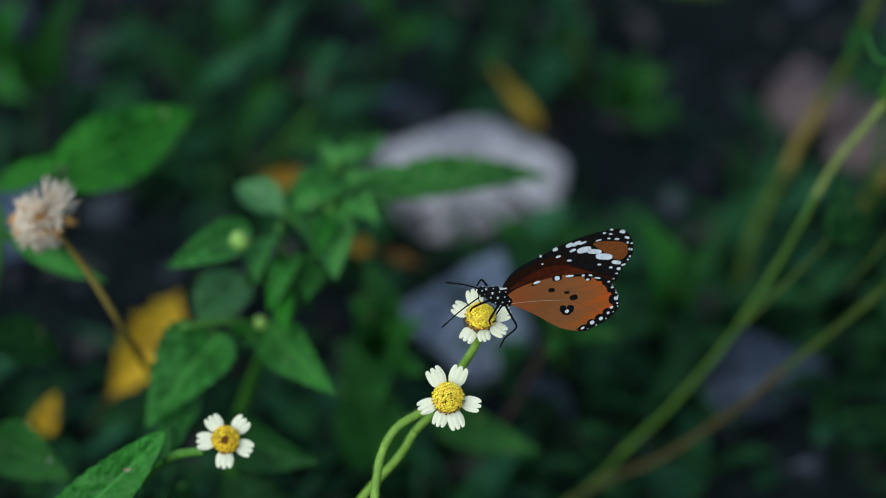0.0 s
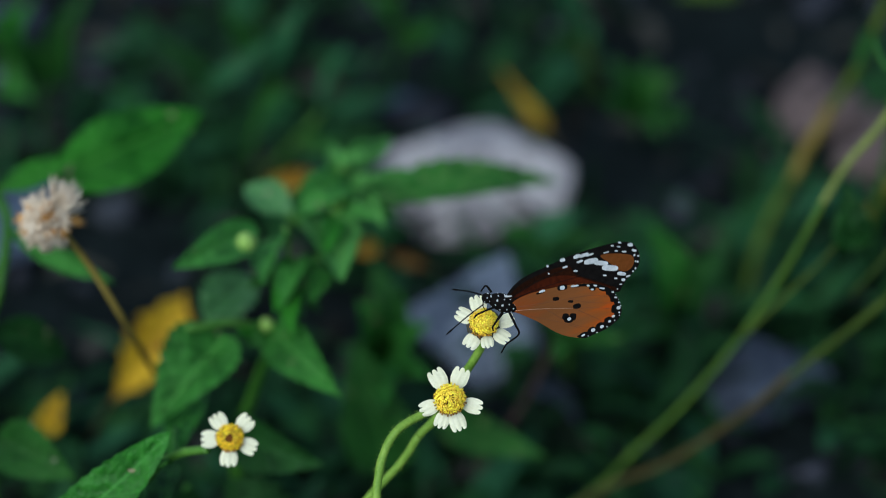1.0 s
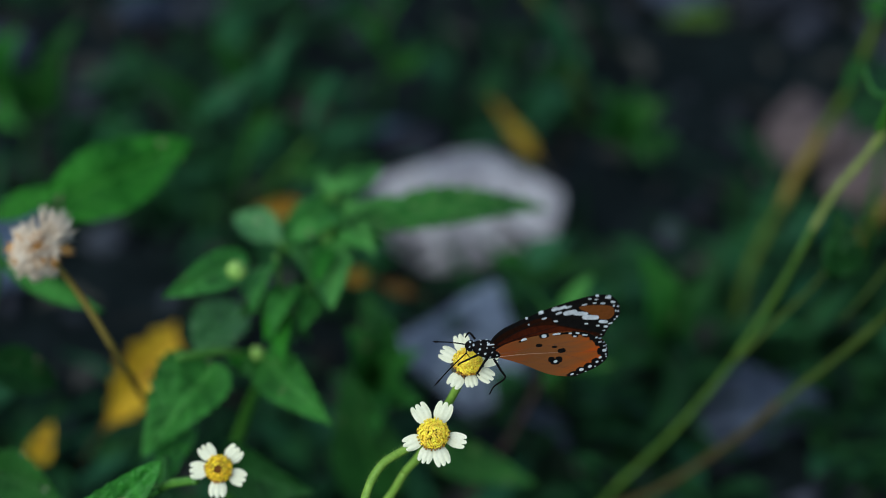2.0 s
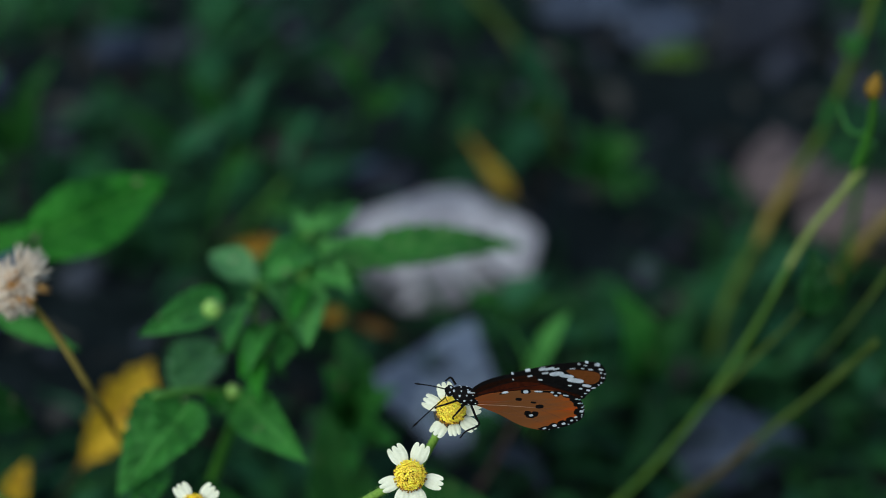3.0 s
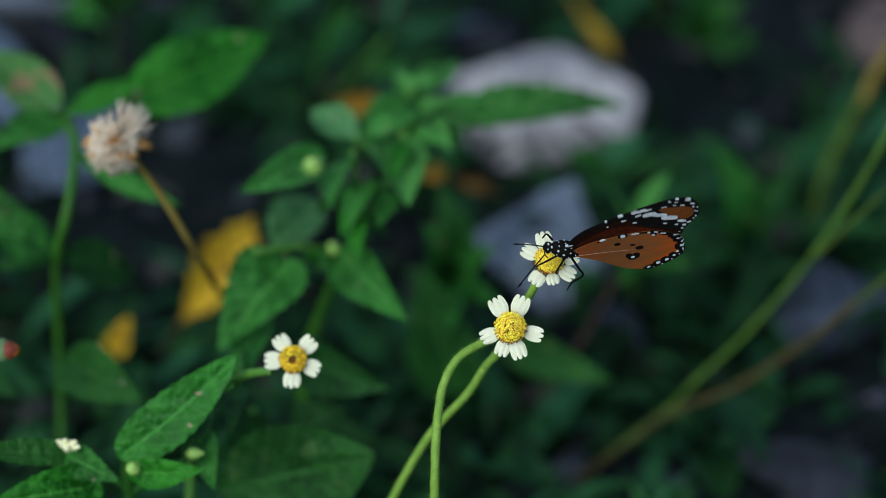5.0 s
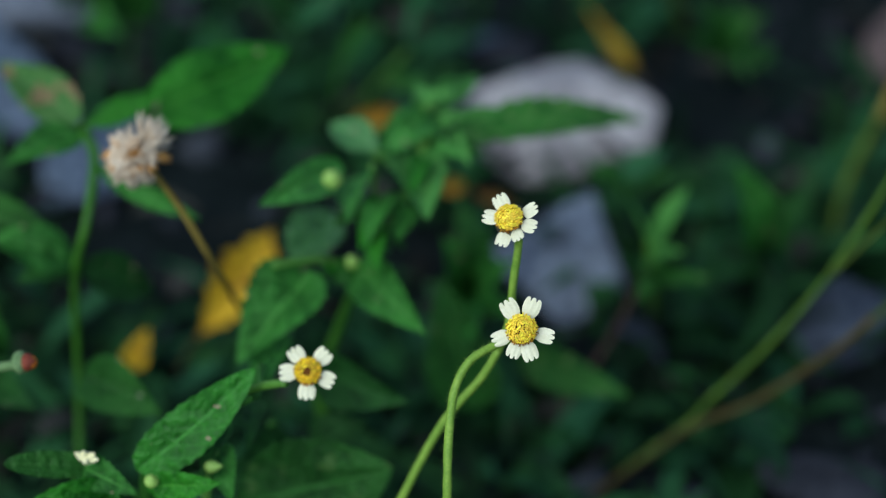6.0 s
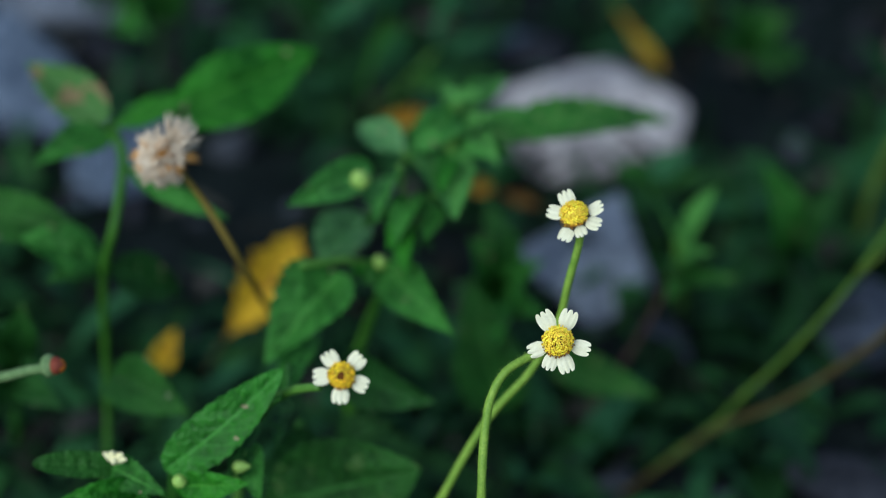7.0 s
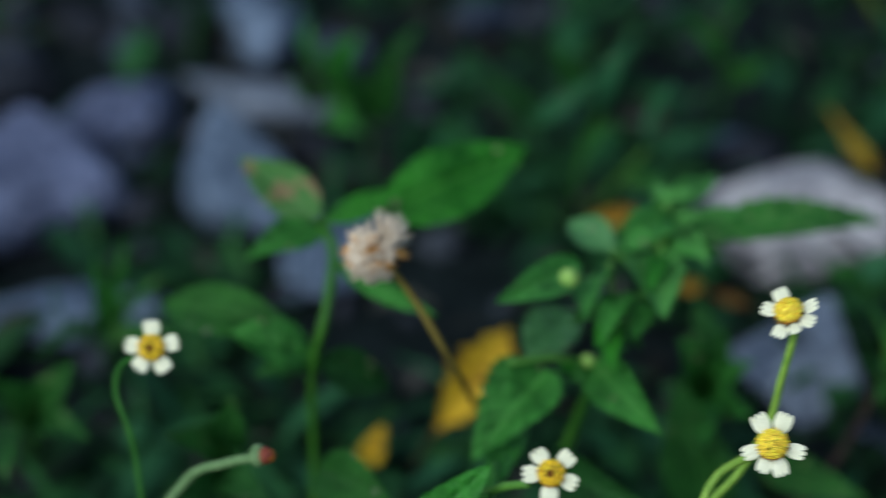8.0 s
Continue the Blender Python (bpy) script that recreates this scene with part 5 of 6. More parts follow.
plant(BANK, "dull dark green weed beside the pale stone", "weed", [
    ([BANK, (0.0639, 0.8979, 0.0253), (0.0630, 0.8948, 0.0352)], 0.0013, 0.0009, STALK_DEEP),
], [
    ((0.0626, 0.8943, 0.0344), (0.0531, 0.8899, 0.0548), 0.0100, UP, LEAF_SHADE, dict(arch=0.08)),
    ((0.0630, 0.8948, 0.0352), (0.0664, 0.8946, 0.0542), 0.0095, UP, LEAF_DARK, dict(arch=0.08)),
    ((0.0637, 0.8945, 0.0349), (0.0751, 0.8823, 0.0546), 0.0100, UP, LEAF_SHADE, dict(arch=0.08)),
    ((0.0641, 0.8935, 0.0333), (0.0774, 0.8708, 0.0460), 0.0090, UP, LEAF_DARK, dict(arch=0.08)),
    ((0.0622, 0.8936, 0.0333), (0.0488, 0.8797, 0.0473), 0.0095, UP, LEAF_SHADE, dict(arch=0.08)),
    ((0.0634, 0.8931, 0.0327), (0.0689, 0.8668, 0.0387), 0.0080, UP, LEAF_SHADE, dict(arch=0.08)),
])
SCREEN = (0.0330, 0.8560, 0.0000)
plant(SCREEN, "dull blue-green low weed before the pale stone", "weed", [
    ([SCREEN, (0.0286, 0.8054, 0.0337), (0.0263, 0.7993, 0.0476)], 0.0012, 0.0008, STALK_DEEP),
], [
    ((0.0263, 0.7989, 0.0470), (0.0406, 0.7970, 0.0574), 0.0090, UP, LEAF_TEAL, dict(arch=0.06)),
    ((0.0263, 0.7989, 0.0470), (0.0149, 0.7937, 0.0513), 0.0085, UP, LEAF_SHADE, dict(arch=0.06)),
    ((0.0283, 0.8012, 0.0399), (0.0433, 0.7932, 0.0521), 0.0070, UP, LEAF_SHADE, dict(arch=0.06)),
])
fallen((0.1008, 0.9682, 0.0360), (0.0781, 0.9602, 0.0387), 0.0085, LEAF_YELLOWISH, "yellowish green leaf lying on the stone", (0, -0.6, 1), arch=0.08)

# ---- dried seed head ----
DRY = (-0.0759, 0.7760, 0.0000)


def dried_head():
    e = thing("dried_seed_head", DRY, "dried beige seed head with bristly tufts on brown stalk", "seed head")
    pts = local(DRY, [DRY, (-0.0783, 0.6841, 0.0783), (-0.0803, 0.6428, 0.1235), (-0.0877, 0.6390, 0.1441), (-0.0935, 0.6398, 0.1539), (-0.0978, 0.6385, 0.1607)])
    part("stem", tube(bmesh.new(), pts, 0.0010, 0.0008, rough=0.1), STRAW, e, "thin straw-brown dry stalk")
    rnd = random.Random(6)
    heart = pts[-1]
    way = Vector((-0.35, -0.35, 0.85)).normalized()
    part("core", knob(bmesh.new(), heart - way * 0.003, way, 0.010, 0.0050), CHAFF, e)
    crest = Vector((0.45, -0.25, 0.85)).normalized()
    for k in range(74):
        d = Vector((rnd.gauss(0, 1), rnd.gauss(0, 1), rnd.gauss(0, 1))).normalized() + way * 0.30 + Vector((-0.1, -0.4, 0))
        if k < 4:
            d = crest + Vector((rnd.gauss(0, 1), rnd.gauss(0, 1), rnd.gauss(0, 1))) * 0.10
        d.normalize()
        size = rnd.uniform(0.0105, 0.0125) if k < 4 else rnd.uniform(0.0050, 0.0078)
        bm = bmesh.new()
        foot = heart + way * 0.001 + d * 0.002
        for _ in range(26):
            e2 = (d + Vector((rnd.gauss(0, 1), rnd.gauss(0, 1), rnd.gauss(0, 1))) * 0.13).normalized()
            side = e2.orthogonal().normalized()
            other, w, h = e2.cross(side), 0.00030, size * rnd.uniform(0.75, 1.08)
            ring = [bm.verts.new(foot + (side * math.cos(a) + other * math.sin(a)) * w * 0.6) for a in (0, 2.1, 4.2)]
            mid = [bm.verts.new(foot + e2 * h * 0.7 + (side * math.cos(a) + other * math.sin(a)) * w) for a in (0, 2.1, 4.2)]
            tip = bm.verts.new(foot + e2 * h)
            for q in range(3):
                r = (q + 1) % 3
                bm.faces.new((ring[q], ring[r], mid[r], mid[q]))
                bm.faces.new((mid[q], mid[r], tip))
        part("seed_tuft", bm, CHAFF if k % 5 == 4 else PAPPUS, e)


dried_head()

# ---- flowers on hairy stalks ----
def tridax(at, label, pts, r0, r1, head, look_way, disc_r, dome, petals, disc_mat, floret_mat, seed, stem_mat, hair=260, hinge=0):
    """hinge: the point at which the stalk gives, so that its top nods by itself."""
    e = thing("daisy_flower", at, label, "flower", "small white and yellow daisies")
    stem = local(at, pts)
    low = stem[:hinge + 1] if hinge else stem
    bm = tube(bmesh.new(), low, r0, r1, 8, 10, 0.12)
    hairs(bm, low[1:], r1, hair, 0.0010, seed)
    part("stem", bm, stem_mat, e, "slender hairy green flower stalk")
    top = e
    foot = Vector(at)
    if hinge:
        foot = Vector(pts[hinge])
        up = local(foot, pts[hinge:])
        bm = tube(bmesh.new(), up, r1 * 1.02, r1, 8, 10, 0.12)
        hairs(bm, up, r1, hair, 0.0007, seed)
        neck = part("stem_top", bm, stem_mat, e, "bent upper stalk under the flower head")
        neck.location = foot - Vector(at)
        m = facing(Vector(head) - foot, look_way)
        bm = knob(bmesh.new(), m @ Vector((0, 0, -disc_r * 0.9)), m.to_3x3() @ Vector((0, 0, 1)), disc_r, disc_r * 0.7)
        top = part("flower_head", bm, CALYX, e, "nodding white and yellow flower head")
        top.location = foot - Vector(at)
    flower_head(top, facing(Vector(head) - foot, look_way), disc_r, dome, petals, disc_mat, floret_mat, seed)
    return (e, neck, top) if hinge else e


FRONT_BASE = (-0.0271, 0.5598, 0.0000)
front_flower = tridax(FRONT_BASE, "white-petalled daisy with golden disc on curved hairy stalk",
    [FRONT_BASE, (-0.0170, 0.5495, 0.1062), (-0.0166, 0.5500, 0.1265), (-0.0160, 0.5563, 0.1400), (-0.0146, 0.5616, 0.1480), (-0.0113, 0.5655, 0.1529), (-0.0059, 0.5693, 0.1545), (-0.0020, 0.5704, 0.1558)], 0.00108, 0.00094,
    (0.0008, 0.5670, 0.1608), (-0.08, -0.78, 0.64), 0.0031, 0.0030, [
    (124, 0.0054, 0.0041, 0.10), (71, 0.0054, 0.0041, 0.10), (-11, 0.0052, 0.0036, 0.05), (-68, 0.0051, 0.0038, 0.0),
    (-108, 0.0046, 0.0034, 0.0), (204, 0.0050, 0.0036, -0.10)], DISC, FLORET, 2, STALK, 900)
BACK_BASE = (-0.0505, 0.5606, 0.0000)
back_flower, back_neck, back_head = tridax(BACK_BASE, "white-petalled daisy with golden disc, visited by the butterfly",
    [BACK_BASE, (-0.0368, 0.5800, 0.0816), (-0.0289, 0.5821, 0.1009), (-0.0187, 0.5860, 0.1209), (-0.0091, 0.5873, 0.1340), (-0.0047, 0.5883, 0.1418), (-0.0016, 0.5888, 0.1499), (0.0001, 0.5891, 0.1605), (0.0022, 0.5898, 0.1714), (0.0017, 0.5901, 0.1753)], 0.00106, 0.00096,
    (0.0008, 0.5895, 0.1788), (-0.27, -0.52, 0.81), 0.0029, 0.0031, [
    (137, 0.0047, 0.0038, 0.10), (186, 0.0048, 0.0036, 0.05), (266, 0.0043, 0.0037, -0.05), (312, 0.0034, 0.0030, -0.05),
    (357, 0.0047, 0.0034, 0.05), (41, 0.0047, 0.0034, 0.10)], DISC, FLORET, 3, STALK, 160, hinge=5)
SMALL_BASE = (-0.0824, 0.5628, 0.0000)
small_flower = tridax(SMALL_BASE, "small white daisy with brown-centred disc above weed leaves",
    [SMALL_BASE, (-0.0788, 0.5963, 0.0973), (-0.0723, 0.5919, 0.1182), (-0.0643, 0.5864, 0.1299), (-0.0563, 0.5806, 0.1361)], 0.0014, 0.0010,
    (-0.0508, 0.5795, 0.1405), (-0.05, -0.80, 0.62), 0.0028, 0.0017, [
    (128, 0.0045, 0.0040, 0.1), (48, 0.0046, 0.0042, 0.1), (-22, 0.0045, 0.0040, 0.0), (-92, 0.0046, 0.0042, 0.0), (186, 0.0048, 0.0042, 0.0)], DISC_BROWN, FLORET_AMBER, 4, STALK_MID, 60)
FAR_BASE = (-0.1668, 0.6348, 0.0000)
far_flower = tridax(FAR_BASE, "white daisy with amber disc on a drooping stalk",
    [FAR_BASE, (-0.1561, 0.6040, 0.0873), (-0.1572, 0.6082, 0.1204), (-0.1614, 0.6133, 0.1339), (-0.1603, 0.6158, 0.1409), (-0.1559, 0.6152, 0.1446)], 0.0007, 0.0006,
    (-0.1511, 0.6129, 0.1492), (-0.05, -0.78, 0.64), 0.0029, 0.0019, [
    (96, 0.0046, 0.0042, 0.1), (176, 0.0046, 0.0042, 0.0), (238, 0.0045, 0.0042, 0.0), (306, 0.0046, 0.0042, 0.0), (18, 0.0046, 0.0042, 0.05)], DISC_BROWN, FLORET_AMBER, 5, STALK_DEEP, 40)

RED_BASE = (-0.1695, 0.6234, 0.0000)
red_bud = thing("flower_bud", RED_BASE, "reddish closed flower bud on a pale green stalk", "bud", "buds")
pts = local(RED_BASE, [RED_BASE, (-0.1531, 0.5982, 0.0961), (-0.1423, 0.5978, 0.1202), (-0.1311, 0.5934, 0.1295), (-0.1210, 0.5890, 0.1354)])
part("stem", tube(bmesh.new(), pts, 0.0013, 0.0012, 8, 10, 0.1), PALE_STALK, red_bud, "pale green hairy stalk")
part("bud", knob(bmesh.new(), pts[-1] - Vector((0.001, 0, 0)), Vector((-0.1156, 0.5867, 0.1382)) - Vector((-0.1210, 0.5890, 0.1354)), 0.0046, 0.0022, 14, 10, 1.15), BUD_RED, red_bud, "dark red rounded bud")
part("bud_tip", knob(bmesh.new(), pts[-1] + Vector((0.0012, -0.0006, 0.0008)), (1, -0.5, 0.35), 0.0023, 0.0016, 12, 8, 1.0), BUD_ORANGE, red_bud, "orange tip of the bud")
part("calyx", knob(bmesh.new(), pts[-1] - Vector((0.0022, 0, 0)), Vector((-0.1156, 0.5867, 0.1382)) - Vector((-0.1210, 0.5890, 0.1354)), 0.0040, 0.0029, 14, 10, 0.9), PALE_STALK, red_bud)


# ---- butterfly ----
GRAIN = 0.0000577


def wing_xy(u, v):
    """From the wing plan, its points taken from the camera's view onto a fine grid, to metres with the costa along x.
    """
    a, b = (u - 430) * GRAIN, (300 - v) * GRAIN
    return a * 0.905 + b * 0.426, b * 0.905 - a * 0.426


def closed(pts, per=5):
    p, n, out = [Vector(q) for q in pts], len(pts), []
    for i in range(n):
        a, b, c, d = p[i - 1], p[i], p[(i + 1) % n], p[(i + 2) % n]
        for k in range(per):
            t = k / per
            out.append(0.5 * (2 * b + (c - a) * t + (2 * a - 5 * b + 4 * c - d) * t * t + (3 * b - a - 3 * c + d) * t ** 3))
    return out


def plate(bm, outline, z, half, side):
    """A thin plate in the plane of the wing."""
    def at(q, h):
        x, y = wing_xy(*q)
        return (x, y, side * z + h)
    top = [bm.verts.new(at(q, half)) for q in outline]
    low = [bm.verts.new(at(q, -half)) for q in outline]
    n = len(outline)
    faces = [bm.faces.new(top), bm.faces.new(low[::-1])]
    for k in range(n):
        bm.faces.new((low[k], low[(k + 1) % n], top[(k + 1) % n], top[k]))
    bmesh.ops.triangulate(bm, faces=faces)
    return bm


def oval(u, v, ru, rv, turn=0, n=12):
    """A blunt-ended spot."""
    c, s = math.cos(radians(turn)), math.sin(radians(turn))
    out = []
    for k in range(n):
        p, q = math.cos(6.2832 * k / n), math.sin(6.2832 * k / n)
        a, b = ru * math.copysign(abs(p) ** 0.7, p), rv * math.copysign(abs(q) ** 0.7, q)
        out.append((u + a * c + b * s, v - a * s + b * c))
    return out


# outlines, bars and spots placed to fit the camera's view of the wings
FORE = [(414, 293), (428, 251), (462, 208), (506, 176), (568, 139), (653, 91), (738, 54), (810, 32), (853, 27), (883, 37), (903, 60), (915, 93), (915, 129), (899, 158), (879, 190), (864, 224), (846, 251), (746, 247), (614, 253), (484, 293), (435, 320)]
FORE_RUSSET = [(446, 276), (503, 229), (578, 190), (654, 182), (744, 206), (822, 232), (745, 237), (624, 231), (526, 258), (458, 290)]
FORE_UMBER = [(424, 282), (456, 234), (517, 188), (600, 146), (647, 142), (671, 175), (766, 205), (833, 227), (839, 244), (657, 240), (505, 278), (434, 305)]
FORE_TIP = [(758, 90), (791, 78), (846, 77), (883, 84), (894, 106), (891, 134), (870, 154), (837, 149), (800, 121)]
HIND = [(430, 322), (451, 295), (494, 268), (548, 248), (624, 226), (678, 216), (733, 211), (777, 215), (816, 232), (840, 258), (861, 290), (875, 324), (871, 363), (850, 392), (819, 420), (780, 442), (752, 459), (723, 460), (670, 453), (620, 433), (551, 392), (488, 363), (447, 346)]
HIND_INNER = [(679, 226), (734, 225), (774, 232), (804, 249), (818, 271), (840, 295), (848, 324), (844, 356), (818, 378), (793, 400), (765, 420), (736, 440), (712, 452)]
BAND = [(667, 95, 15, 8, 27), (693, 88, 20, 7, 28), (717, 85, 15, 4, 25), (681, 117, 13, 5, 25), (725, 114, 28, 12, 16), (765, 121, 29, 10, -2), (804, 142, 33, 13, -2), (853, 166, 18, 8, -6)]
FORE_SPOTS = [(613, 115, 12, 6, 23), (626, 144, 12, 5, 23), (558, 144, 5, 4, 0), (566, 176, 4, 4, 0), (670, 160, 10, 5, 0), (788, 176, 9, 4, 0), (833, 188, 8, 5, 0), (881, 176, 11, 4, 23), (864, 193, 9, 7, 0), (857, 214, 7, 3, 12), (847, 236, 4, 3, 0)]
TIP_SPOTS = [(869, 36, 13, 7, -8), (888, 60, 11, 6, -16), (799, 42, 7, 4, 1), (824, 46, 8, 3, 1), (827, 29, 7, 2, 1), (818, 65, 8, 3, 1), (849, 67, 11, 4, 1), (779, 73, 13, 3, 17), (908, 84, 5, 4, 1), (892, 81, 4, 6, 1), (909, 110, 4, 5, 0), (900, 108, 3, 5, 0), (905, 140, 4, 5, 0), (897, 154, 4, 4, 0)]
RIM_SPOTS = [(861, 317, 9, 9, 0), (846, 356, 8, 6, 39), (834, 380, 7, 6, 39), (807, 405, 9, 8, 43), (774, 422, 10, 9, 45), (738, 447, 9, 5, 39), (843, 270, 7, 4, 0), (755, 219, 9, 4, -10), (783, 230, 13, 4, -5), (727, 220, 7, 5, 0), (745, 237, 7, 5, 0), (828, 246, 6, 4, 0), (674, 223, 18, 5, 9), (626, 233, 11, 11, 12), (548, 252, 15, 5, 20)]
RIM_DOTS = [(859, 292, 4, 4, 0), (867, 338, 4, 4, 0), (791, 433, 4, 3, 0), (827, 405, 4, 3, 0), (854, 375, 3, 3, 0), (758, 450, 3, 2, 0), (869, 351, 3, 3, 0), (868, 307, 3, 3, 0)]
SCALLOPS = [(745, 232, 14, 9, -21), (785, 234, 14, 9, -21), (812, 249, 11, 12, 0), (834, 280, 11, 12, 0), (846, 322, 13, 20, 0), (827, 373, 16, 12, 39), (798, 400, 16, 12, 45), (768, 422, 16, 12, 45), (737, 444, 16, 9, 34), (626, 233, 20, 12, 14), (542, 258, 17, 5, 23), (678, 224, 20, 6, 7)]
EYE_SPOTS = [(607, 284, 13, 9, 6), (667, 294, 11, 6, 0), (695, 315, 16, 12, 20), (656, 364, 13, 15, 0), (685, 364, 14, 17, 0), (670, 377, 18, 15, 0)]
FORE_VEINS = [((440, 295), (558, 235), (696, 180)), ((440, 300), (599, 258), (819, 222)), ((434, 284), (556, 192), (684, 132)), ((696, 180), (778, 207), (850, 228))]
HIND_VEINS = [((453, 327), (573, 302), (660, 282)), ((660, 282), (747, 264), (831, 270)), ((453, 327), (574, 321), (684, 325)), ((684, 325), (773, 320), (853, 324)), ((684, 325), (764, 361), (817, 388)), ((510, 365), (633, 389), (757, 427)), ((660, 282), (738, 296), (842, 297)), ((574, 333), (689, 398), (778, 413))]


def veins(rows, z, side, r):
    bm = bmesh.new()
    for line in rows:
        pts = []
        for q in line:
            x, y = wing_xy(*q)
            pts.append((x, y, side * z))
        tube(bm, pts, r, r * 0.6, 5, 5)
    return bm


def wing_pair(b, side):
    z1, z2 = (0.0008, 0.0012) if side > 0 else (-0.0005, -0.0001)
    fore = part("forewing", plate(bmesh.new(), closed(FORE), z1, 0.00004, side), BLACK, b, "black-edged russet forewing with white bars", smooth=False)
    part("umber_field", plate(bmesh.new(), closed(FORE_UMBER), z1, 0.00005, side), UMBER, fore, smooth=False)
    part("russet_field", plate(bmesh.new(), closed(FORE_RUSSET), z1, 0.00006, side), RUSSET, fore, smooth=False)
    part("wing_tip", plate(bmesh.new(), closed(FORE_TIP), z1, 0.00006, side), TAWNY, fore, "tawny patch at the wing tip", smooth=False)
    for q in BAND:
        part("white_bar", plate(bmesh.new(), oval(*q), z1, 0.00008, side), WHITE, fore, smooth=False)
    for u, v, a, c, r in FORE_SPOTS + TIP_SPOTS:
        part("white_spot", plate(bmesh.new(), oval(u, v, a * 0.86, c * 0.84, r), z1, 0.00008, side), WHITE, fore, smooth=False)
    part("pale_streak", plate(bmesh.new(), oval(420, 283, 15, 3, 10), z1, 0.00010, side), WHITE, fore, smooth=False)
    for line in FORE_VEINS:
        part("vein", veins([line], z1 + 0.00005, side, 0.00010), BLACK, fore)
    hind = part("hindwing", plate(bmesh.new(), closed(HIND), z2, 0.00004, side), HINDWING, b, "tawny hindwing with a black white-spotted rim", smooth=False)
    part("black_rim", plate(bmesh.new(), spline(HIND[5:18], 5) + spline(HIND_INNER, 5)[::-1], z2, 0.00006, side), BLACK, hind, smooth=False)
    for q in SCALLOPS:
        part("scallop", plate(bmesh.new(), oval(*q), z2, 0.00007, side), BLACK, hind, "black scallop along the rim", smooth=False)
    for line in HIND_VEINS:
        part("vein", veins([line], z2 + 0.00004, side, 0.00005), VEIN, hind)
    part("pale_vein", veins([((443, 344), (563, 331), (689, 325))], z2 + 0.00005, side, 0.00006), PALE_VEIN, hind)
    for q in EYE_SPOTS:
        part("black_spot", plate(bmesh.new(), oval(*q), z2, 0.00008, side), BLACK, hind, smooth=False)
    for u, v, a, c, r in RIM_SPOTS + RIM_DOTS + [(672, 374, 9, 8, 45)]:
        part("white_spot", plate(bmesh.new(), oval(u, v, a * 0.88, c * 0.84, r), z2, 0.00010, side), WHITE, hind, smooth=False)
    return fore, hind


def body_at(u, v, z=0.0):
    return Vector((*wing_xy(u, v), z))


def make_butterfly():
    b = thing("butterfly", (0, 0, 0), "tawny orange butterfly with black-edged white-spotted folded wings", "butterfly")
    back = (body_at(470, 345) - body_at(345, 302)).normalized()
    part("head", knob(bmesh.new(), body_at(322, 296), back, 0.0030, 0.0013, blunt=0.8), BLACK, b)
    part("thorax", knob(bmesh.new(), body_at(350, 303), back, 0.0088, 0.0021, 16, 12, 0.8), BLACK, b, "black thorax with white dots")
    part("abdomen", knob(bmesh.new(), body_at(455, 338), body_at(640, 395) - body_at(455, 338), 0.0125, 0.0010, 14, 12, 0.7), BLACK, b)
    for z in (0.0009, -0.0009):
        part("eye", knob(bmesh.new(), body_at(330, 300, z * 1.1), back, 0.0013, 0.0006), BLACK, b)
    aside = back.cross(Vector((0, 0, 1))).normalized()

    def dots(start, length, radius, blunt, rings):
        for k, t in enumerate(rings):
            r = radius * math.sin(math.pi * (0.08 + 0.9 * t) ** blunt)
            n = 6 if radius < 0.0015 else 9
            for q in range(n):
                a = 6.2832 * (q + 0.5 * (k % 2)) / n
                out = aside * math.cos(a) + Vector((0, 0, math.sin(a)))
                size = 0.00020 if (q + k) % 3 else 0.00031
                part("white_dot", knob(bmesh.new(), start + back * length * t + out * (r - 0.0001), out, 0.0002, size, 8, 3), WHITE, b)

    dots(body_at(322, 296), 0.0030, 0.0013, 0.8, (0.25, 0.5, 0.75))
    dots(body_at(350, 303), 0.0088, 0.0021, 0.8, (0.16, 0.32, 0.48, 0.64, 0.80, 0.93))
    feelers = []
    for pts in ([(336, 291, 4), (270, 268, 8), (195, 254, 12)], [(326, 318, 12), (255, 360, 30), (182, 425, 40)]):
        bm = tube(bmesh.new(), [body_at(u, v, z * 0.0001) for u, v, z in pts], 0.00017, 0.00014, 8, 6)
        (u0, v0, z0), (u1, v1, z1) = pts[1], pts[2]
        tip, near = body_at(u1, v1, z1 * 0.0001), body_at(u0, v0, z0 * 0.0001)
        knob(bm, tip - (tip - near) * 0.28, tip - near, (tip - near).length * 0.32, 0.00024, 8, 8, 0.6)
        feelers.append(part("antenna", bm, BLACK, b))
    for pts in ([(432, 352, 14), (458, 395, 26), (474, 432, 30), (432, 478, 30), (414, 515, 34)],
                [(405, 345, 14), (376, 388, 26), (368, 405, 28), (374, 425, 24)],
                [(375, 325, 14), (330, 336, 24), (300, 352, 26), (292, 372, 22)],
                [(400, 335, -12), (420, 372, -14), (400, 410, -10)],
                [(360, 290, -14), (338, 272, -24), (322, 300, -26)]):
        part("leg", tube(bmesh.new(), [body_at(u, v, z * 0.0001) for u, v, z in pts], 0.00028, 0.00017, 5, 6), BLACK, b)
    part("proboscis", tube(bmesh.new(), [body_at(328, 306), body_at(326, 330, 0.0006), body_at(338, 352, 0.0008)], 0.00014, 0.0001, 5, 6), BLACK, b)
    return b, wing_pair(b, 1), wing_pair(b, -1), feelers


butterfly, near_wings, far_wings, antennae = make_butterfly()


